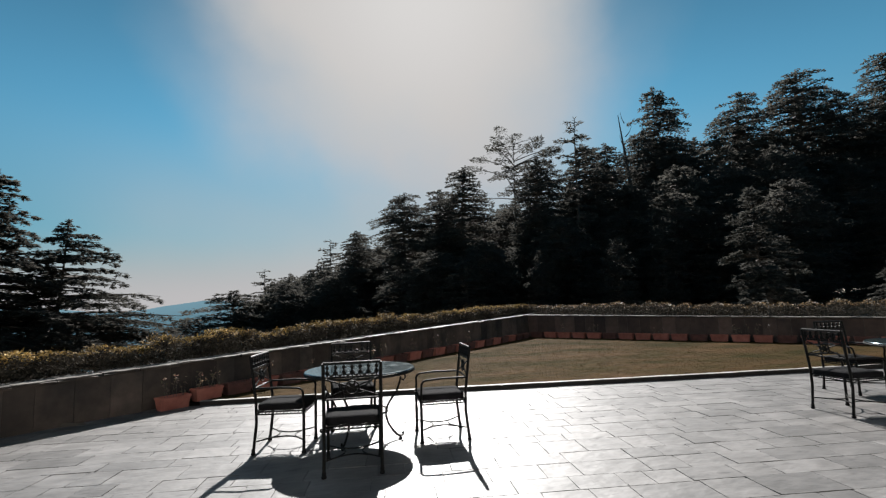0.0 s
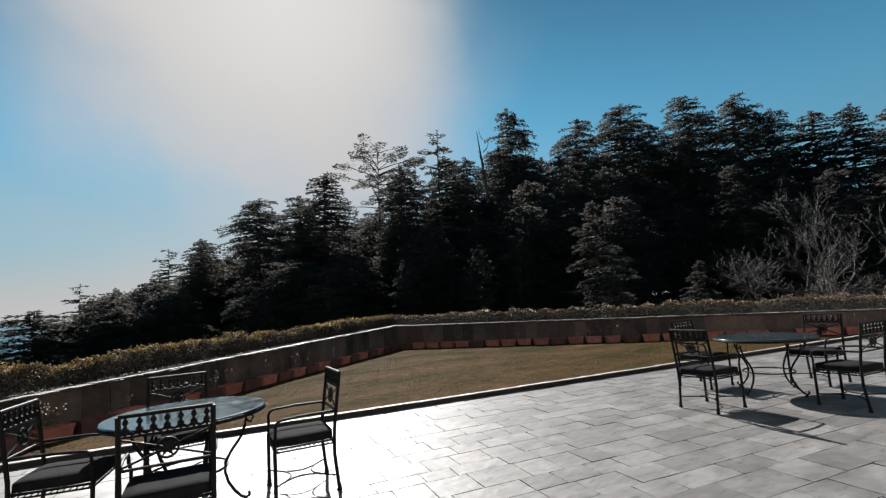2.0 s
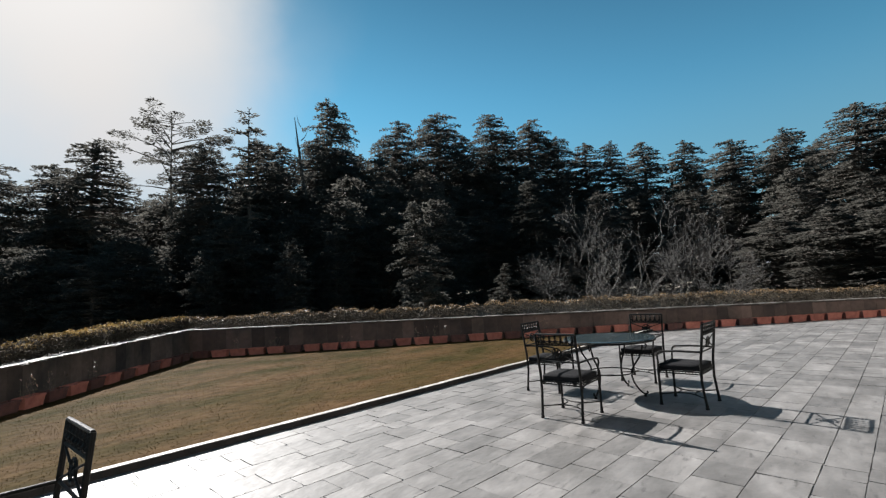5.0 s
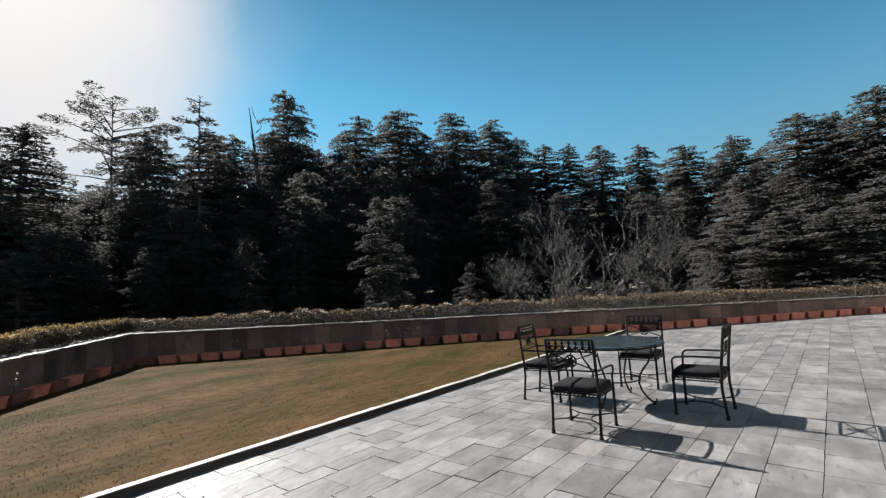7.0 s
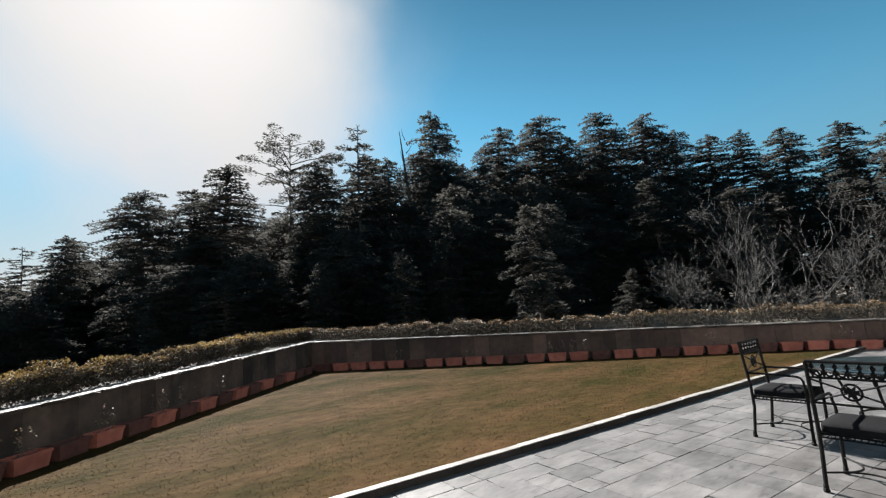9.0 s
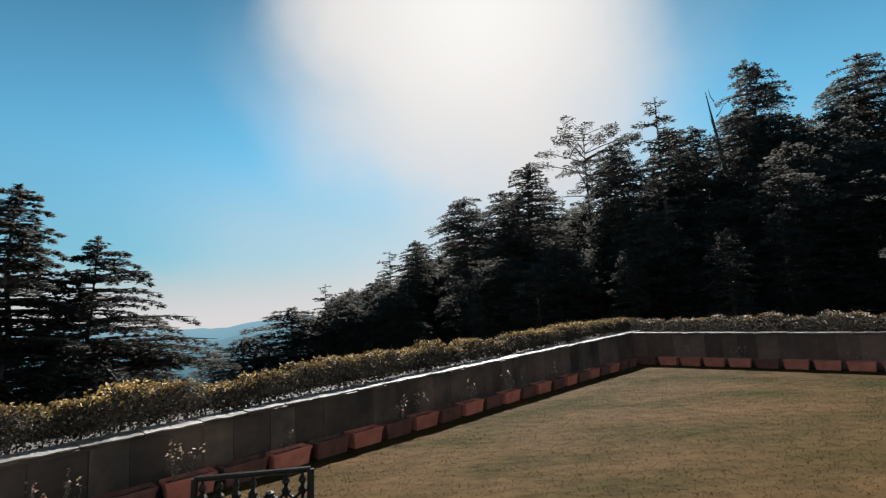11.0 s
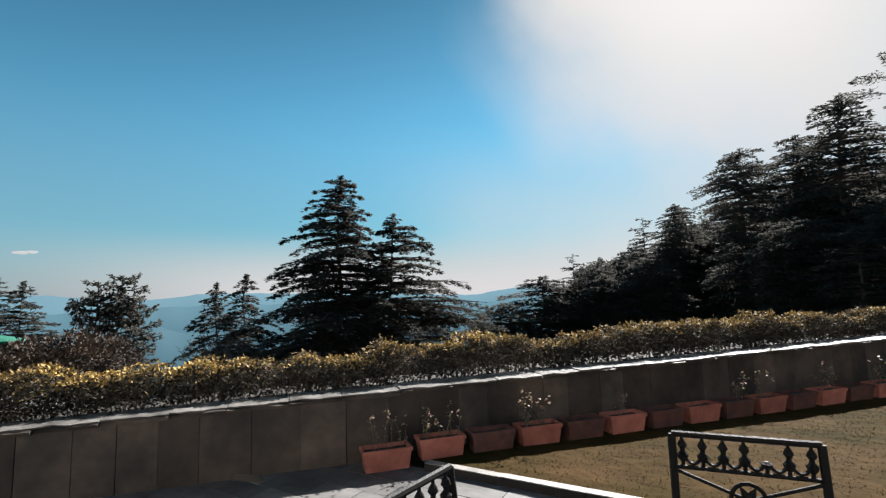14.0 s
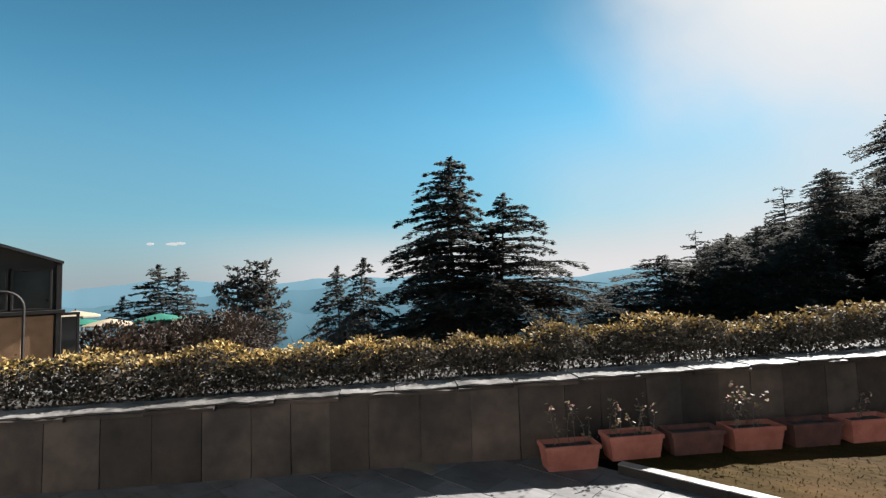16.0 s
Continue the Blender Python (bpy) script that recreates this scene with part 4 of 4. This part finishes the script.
for dx, dy, top in ((-0.7, -0.5, 2.8), (0.2, 0.1, 3.1), (0.8, 0.6, 2.9)):
    plant_tree(LEAFY, -24.1 + dx, 21.4 + dy, top, 1.2, "slender dark tree with a bare forked trunk", "cedars on the valley side")

# bare trees and a dead snag


def bare_tree(x, y, h, spread, seed, label, stems=4, base=None):
    rg = random.Random(seed)
    ob = thing("bare_tree", Matrix.Identity(4), label, "tree", "leafless trees behind the hedge")

    def grow(sh, p, d, ln, r, depth):
        pts, q, way = [p], Vector(p), Vector(d).normalized()
        for i in range(4):
            way = (way + Vector((rg.gauss(0, 0.13), rg.gauss(0, 0.13), rg.gauss(0.05, 0.08)))).normalized()
            q = q + way * ln / 4
            pts.append(q.copy())
        sh.tube(pts, [max(0.006, r * (1 - 0.13 * i)) for i in range(5)], 5 if depth > 2 else 3, False)
        if depth:
            for i in range(rg.randrange(2, 4) + (rg.random() < 0.35)):
                o = pts[rg.randrange(2, 5)]
                w = (way + Vector((rg.gauss(0, 0.55), rg.gauss(0, 0.55), rg.gauss(0.1, 0.3))) * spread).normalized()
                grow(sh, o, w, ln * rg.uniform(0.55, 0.8), r * 0.55, depth - 1)

    z = ground_z(x, y) - 0.2 if base is None else base
    for i in range(stems):
        a = rg.uniform(0, 6.28)
        sh = Shape()
        grow(sh, (x + 0.2 * math.cos(a), y + 0.2 * math.sin(a), z), (0.45 * spread * math.cos(a), 0.45 * spread * math.sin(a), 1), h * rg.uniform(0.30, 0.42), 0.0065 * h, 5)
        part("stem", sh, BARE, ob)


bare_tree(30.5, 11.2, 9.8, 0.9, 3, "leafless pale-branched tree behind the hedge", 5)
bare_tree(28.2, 13.5, 5.5, 1.2, 4, "low leafless shrub tree behind the hedge", 5)
bare_tree(33.0, 8.6, 7.0, 1.0, 5, "leafless pale-branched tree behind the hedge", 4)
bare_tree(29.0, 7.2, 5.0, 1.2, 6, "low leafless shrub tree behind the hedge", 4)
bare_tree(27.0, 9.8, 3.6, 1.3, 7, "low leafless shrub behind the hedge", 5)
bare_tree(-15.0, 20.2, 4.8, 0.9, 8, "small leafless white-barked tree below the terrace", 3, -3.8)
sn = Shape().tube([(33.8, 44.2, 2), (33.6, 44.2, 12), (33.2, 44.4, 17), (32.8, 44.5, 21.0)], [0.3, 0.22, 0.12, 0.03], 6)
for z, dx, dz in ((15, 0.9, 1.4), (17, -0.8, 1.6), (18.5, 0.8, 1.2), (20, -0.5, 1.2), (16, -1.0, 1.0)):
    sn.tube([(33.4, 44.3, z), (33.4 + dx * 0.6, 44.3, z + dz * 0.4), (33.4 + dx, 44.2, z + dz)], [0.06, 0.04, 0.015], 4)
whole("dead_tree", sn, BARE, "grey dead snag standing in the wood", "tree")

# ---- shrubs, umbrellas and pavilion beyond the hedge ----
rg = np.random.default_rng(77)
for cx, cy, top, w in ((-16.6, 11.4, 0.25, 1.3), (-16.9, 12.9, 0.2, 1.4), (-17.0, 14.3, 0.3, 1.3), (-17.0, 15.7, 0.45, 1.2), (-18.2, 17.3, 0.2, 1.3)):
    n = 6000
    d = rg.normal(0, 1, (n, 3))
    d /= np.linalg.norm(d, axis=1)[:, None]
    rr = rg.random(n) ** 0.3
    bump = np.array([1 + 0.25 * noise.noise(Vector(q) * 2.1 + Vector((cx, cy, 0))) for q in d])
    p = d * (rr * bump)[:, None] * [w, w, 1.5] + [cx, cy, top - 1.32]
    v, t = leaves(rg, p, d, 0.15, 0.3, 1, 0.5, 1.0)
    ob = thing("shrub", pose(0, 0, 0), "brown winter shrub beyond the hedge", "shrub", "brown shrubs")
    q = new("leaves", fast_mesh("leaves", v, t, SHRUB))
    q.parent = ob
    st = Shape()
    for k in range(9):
        a = k * 0.7
        st.tube([(cx, cy, -4), (cx + 0.3 * math.cos(a), cy + 0.3 * math.sin(a), top - 2), (cx + 0.8 * math.cos(a), cy + 0.8 * math.sin(a), top - 0.5)], [0.05, 0.035, 0.012], 4)
    part("stems", st, BARK, ob)


def umbrella(x, y, top, r, material, label):
    ob = thing("umbrella", pose(x, y, 0), label, "umbrella", "garden umbrellas")
    n = 8
    rings = []
    for k, (f, z) in enumerate(((0.03, 0.0), (0.35, -0.13), (0.7, -0.3), (1.0, -0.48), (1.0, -0.62))):
        rings.append([(r * f * (1 - (0.05 if (j % 2) and k else 0)) * math.cos(math.pi * j / n), r * f * (1 - (0.05 if (j % 2) and k else 0)) * math.sin(math.pi * j / n), top + z * r * 0.5) for j in range(2 * n)])
    sh = Shape()
    m = 2 * n
    sh.add([q for g in rings for q in g], [(i * m + j, i * m + (j + 1) % m, (i + 1) * m + (j + 1) % m, (i + 1) * m + j) for i in range(4) for j in range(m)])
    part("canopy", sh, material, ob)
    part("pole", Shape().tube([(0, 0, -5), (0, 0, top + 0.08)], 0.025, 8), DARKWOOD, ob)
    for j in range(n):
        a = 2 * math.pi * j / n
        part("rib", Shape().tube([(0, 0, top - 0.03), (0.95 * r * math.cos(a), 0.95 * r * math.sin(a), top - 0.25 * r)], 0.01, 4), DARKWOOD, ob)


umbrella(-20.8, 14.9, 0.55, 0.98, GREEN_CLOTH, "open green canvas garden umbrella")
umbrella(-21.4, 13.2, 0.45, 0.95, CREAM_CLOTH, "open cream canvas garden umbrella")
umbrella(-24.2, 12.9, 0.78, 0.95, CREAM_CLOTH, "open cream canvas garden umbrella farther back")
umbrella(-23.4, 12.9, 0.45, 0.9, GREEN_CLOTH, "small green canvas garden umbrella")

# pavilion: its gable wall turned to the terrace
pav = thing("pavilion", pose(-14.2, 9.55, 0, 0, 0, 82), "dark-framed timber pavilion with large windows", "building")
# the wall runs along local -x from its visible corner, local y into the house
part("wall", Shape().box(-(3.0), 2.6, -1.75, 6.0, 5.0, 5.6).add([(-0, 0.1, 1.05), (-6, 0.1, 1.05), (-6, 0.1, 4.4), (-3.6, 0.1, 3.6), (-0, 0.1, 2.3), (-0, 5.1, 1.05), (-6, 5.1, 1.05), (-6, 5.1, 4.4), (-3.6, 5.1, 3.6), (-0, 5.1, 2.3)],
     [(0, 1, 2, 3, 4), (9, 8, 7, 6, 5), (0, 4, 9, 5), (4, 3, 8, 9), (3, 2, 7, 8), (1, 6, 7, 2)]), DARKWOOD, pav, "dark stained timber walls")
roof = Shape()
roof.add([(0.04, -0.12, 2.30), (-6.3, -0.12, 4.5), (-6.3, 5.4, 4.5), (0.04, 5.4, 2.30), (0.04, -0.12, 2.37), (-6.3, -0.12, 4.57), (-6.3, 5.4, 4.57), (0.04, 5.4, 2.37)], [(3, 2, 1, 0), (4, 5, 6, 7), (0, 1, 5, 4), (1, 2, 6, 5), (2, 3, 7, 6), (3, 0, 4, 7)])
part("roof", roof, ROOFING, pav, "sloping dark sheet roof")
for k, (x0, x1) in enumerate(((0.2, 0.95), (1.05, 2.0), (2.1, 3.2))):
    wf = part("window", Shape().box(-((x0 + x1) / 2), 0.06, 1.65, x1 - x0, 0.05, 0.95, 0.01), WINDOW, pav, "dark window pane")
    fr = Shape()
    for x in (x0, x1):
        fr.box(-(x), 0.03, 1.65, 0.05, 0.09, 1.02, 0.006)
    for z in (1.15, 2.15):
        fr.box(-((x0 + x1) / 2), 0.03, z, x1 - x0 + 0.05, 0.09, 0.05, 0.006)
    part("frame", fr, DARKWOOD, wf)
for k in range(4):
    part("panel", Shape().box(-(0.42 + 0.62 * k), 0.06, 0.3, 0.58, 0.05, 1.35, 0.008), TIMBER, pav, "warm brown timber panel")
part("beam", Shape().box(-(2.5), 0.02, 1.06, 5.2, 0.14, 0.10, 0.01), DARKWOOD, pav)
part("corner_post", Shape().box(-(0.03), 0.06, 0.6, 0.12, 0.12, 3.4, 0.01), DARKWOOD, pav)
part("porch_post", Shape().box(-(-0.42), 0.3, -0.3, 0.07, 0.07, 2.6, 0.01), DARKWOOD, pav)
part("porch_glass", Shape().box(-(-0.22), 0.3, -0.3, 0.34, 0.02, 2.4), WINDOW, pav)
part("porch_rail", Shape().box(-(-0.22), 0.3, 0.98, 0.48, 0.09, 0.07, 0.01), DARKWOOD, pav)
part("arch", Shape().tube([(-1.15 + 0.42 * math.cos(radians(q)), -0.12, 1.05 + 0.42 * math.sin(radians(q)) + 0.15) for q in range(0, 181, 15)] , 0.035, 6).tube([(-0.73, -0.12, -2), (-0.73, -0.12, 1.2)], 0.035, 6).tube([(-1.57, -0.12, -2), (-1.57, -0.12, 1.2)], 0.035, 6), DARKWOOD, pav, "dark arched metal hoop")

# ---- single stones: kerb, cladding, caps, flagstones ----


def piece(name, me, m, parent):
    ob = new(name, me)
    ob.parent = parent
    ob.matrix_basis = m
    return ob


def block_mesh(name, material, bevel, seed):
    """A unit stone with worn edges, to be scaled; its faces are slightly out of true."""
    rg2 = random.Random(seed)
    sh = Shape().box(0, 0, 0, 1, 1, 1, bevel)
    sh.v = [(x + rg2.uniform(-1, 1) * 0.006, y + rg2.uniform(-1, 1) * 0.006, z) for x, y, z in sh.v]
    return sh.mesh(name, material)


def stone_basis(centre, ax, ay, az, sx, sy, sz):
    m = Matrix((( ax.x * sx, ay.x * sy, az.x * sz, centre.x), (ax.y * sx, ay.y * sy, az.y * sz, centre.y), (ax.z * sx, ay.z * sy, az.z * sz, centre.z), (0, 0, 0, 1)))
    return m


def ragged_slab(name, material, seed):
    """A unit slab of split stone, its long edges broken unevenly."""
    rg2, n = random.Random(seed), 7
    v, f = [], []
    lo = hi = 0.0
    for i in range(n + 1):
        x = -0.5 + i / n
        lo, hi = 0.5 * lo + rg2.gauss(0, 0.035), 0.5 * hi + rg2.gauss(0, 0.03)
        up = rg2.gauss(0, 0.12)
        v += [(x, -0.5 + lo + 0.03, -0.5), (x, -0.5 + lo, 0.3 + up), (x, -0.42 + lo, 0.5 + up), (x, 0.5 + hi, 0.5 + up * 0.5), (x, 0.5 + hi, -0.5)]
    for i in range(n):
        for k in range(5):
            a, b = i * 5 + k, i * 5 + (k + 1) % 5
            f.append((a, b, b + 5, a + 5))
    f += [(4, 3, 2, 1, 0), tuple(n * 5 + k for k in range(5))]
    return Shape().add(v, f).mesh(name, material)


UP = Vector((0, 0, 1))
rs = random.Random(9)
KERBS = [block_mesh("kerb_stone", KERB_SHADED, 0.05, 70 + i) for i in range(3)]
COPINGS = [block_mesh("coping", COPING_LIT, 0.012, 76 + i) for i in range(3)]
kerb = thing("kerb", Matrix.Identity(4), "raised pale stone kerb between paving and lawn", "kerb", "", "structure")
s = meet(KN, KC, LN, LC - 0.42).dot(KD)
end = meet(KN, KC, FN, FC - 0.42).dot(KD)
while s < end:
    ln = rs.uniform(0.55, 0.95)
    c = KD * (s + ln / 2) + KN * (KC + 0.038 + rs.uniform(-0.004, 0.004)) + UP * (-0.032 + rs.uniform(-0.003, 0.003))
    # dark shaded body under a thin pale plate for the sunlit top
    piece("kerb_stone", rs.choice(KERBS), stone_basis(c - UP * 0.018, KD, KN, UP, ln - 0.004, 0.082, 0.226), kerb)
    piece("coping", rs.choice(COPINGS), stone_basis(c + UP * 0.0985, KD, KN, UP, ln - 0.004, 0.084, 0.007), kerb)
    s += ln
PANELS = [[block_mesh("cladding_slab", mm, 0.012, 80 + i) for i in range(4)] for mm in (SLATE, SLATE_RED)]
EDGES = [ragged_slab("cap_bed", SLATE, 96 + i) for i in range(3)]
CAPS = [ragged_slab("cap_slab", CAP, 90 + i) for i in range(6)]
for wall, d, n, c0, s0, s1, top, slope in ((WALL_LEFT, LD, LN, LC, -9.0, CORNER_S, left_top, 0.0165), (WALL_FAR, FD, FN, FC, CORNER_T, 22.0, far_top, -0.0155)):
    s = s0
    while s < s1:
        w = min(rs.uniform(0.30, 0.42), s1 - s + 0.01)
        z1 = top(s + w / 2) - 0.045
        c = d * (s + w / 2) + n * (c0 + 0.008 + rs.uniform(-0.003, 0.003)) + UP * ((z1 - 0.012) / 2)
        piece("cladding_slab", rs.choice(PANELS[wall is WALL_FAR]), stone_basis(c, d, n, UP, w - 0.006, 0.024, z1 + 0.012), wall)
        s += w
    s = s0
    ax = (d + UP * slope).normalized()
    while s < s1 + 0.1:
        w = rs.uniform(0.36, 0.58)
        c = d * (s + w / 2) + n * (c0 + 0.125 + rs.uniform(-0.008, 0.008)) + UP * (top(s + w / 2) - 0.009 + rs.uniform(-0.003, 0.003))
        # dark slate course added for the cap's front edge: rough stone and its shade
        piece("cap_bed", rs.choice(EDGES), stone_basis(c - UP * 0.026 - n * 0.004, ax, n, UP, w - 0.006, 0.31, 0.034), wall)
        piece("cap_slab", rs.choice(CAPS), stone_basis(c, (ax + n * rs.uniform(-0.025, 0.025)).normalized(), n, UP, w - 0.008, 0.31 + rs.uniform(-0.035, 0.025), 0.018), wall)
        s += w



def flag_shape(seed):
    """A unit flagstone whose sides are split a little unevenly."""
    rg2 = random.Random(seed)
    out = []
    for k in range(4):
        ex, ey = ((1, 0), (0, 1), (-1, 0), (0, -1))[k]
        for t in (-0.5, -0.17, 0.2):
            d = 0.5 - (rg2.uniform(0, 0.012) if t > -0.4 else rg2.uniform(0, 0.02))
            side = t if t > -0.4 else -d
            out.append((ex * d - ey * side, ey * d + ex * side))
    n = len(out)
    v = [(x, y, 0.5) for x, y in out] + [(x * 1.004, y * 1.004, 0.44) for x, y in out] + [(x * 1.004, y * 1.004, -0.5) for x, y in out]
    f = [tuple(range(n))] + [(a * n + n + i, a * n + n + (i + 1) % n, a * n + (i + 1) % n, a * n + i) for a in (0, 1) for i in range(n)]
    return Shape().add(v, f)


SPLITS = [flag_shape(40 + i) for i in range(8)]
FLAGS = [q.mesh("flagstone", STONE) for q in SPLITS]
rest = Shape()
b = 0.0
rowset = []
while b < 15.5:
    h = rs.choice([0.23, 0.27, 0.31, 0.36])
    a = -11.0 + rs.uniform(0, 0.5)
    while a < 29:
        w = rs.choice([0.26, 0.32, 0.40, 0.48, 0.60]) + rs.uniform(-0.03, 0.03)
        c = KD * (a + w / 2) + KN * (KC - 0.01 - b - h / 2)
        if beyond(c.x, c.y) < 0.2:
            rowset.append((c, w, h))
        a += w
    b += h
for c, w, h in rowset:
    tilt = UP + Vector((rs.gauss(0, 0.004), rs.gauss(0, 0.004), 0))
    m = stone_basis(Vector((c.x, c.y, -0.025 + rs.uniform(-0.002, 0.002))), (KD - UP * KD.dot(tilt - UP)).normalized(), (KN - UP * KN.dot(tilt - UP)).normalized(), UP, w - 0.003, h - 0.003, 0.05)
    if 1.6 < c.x < 7.2 and 4.2 < c.y < 8.3:
        piece("flagstone", rs.choice(FLAGS), m, PAVEMENT)
    else:
        unit = rs.choice(SPLITS)
        rest.add([m @ Vector(q) for q in unit.v], unit.f)
q = tagged(part("flagstones", rest, STONE, PAVEMENT), kind="stuff")
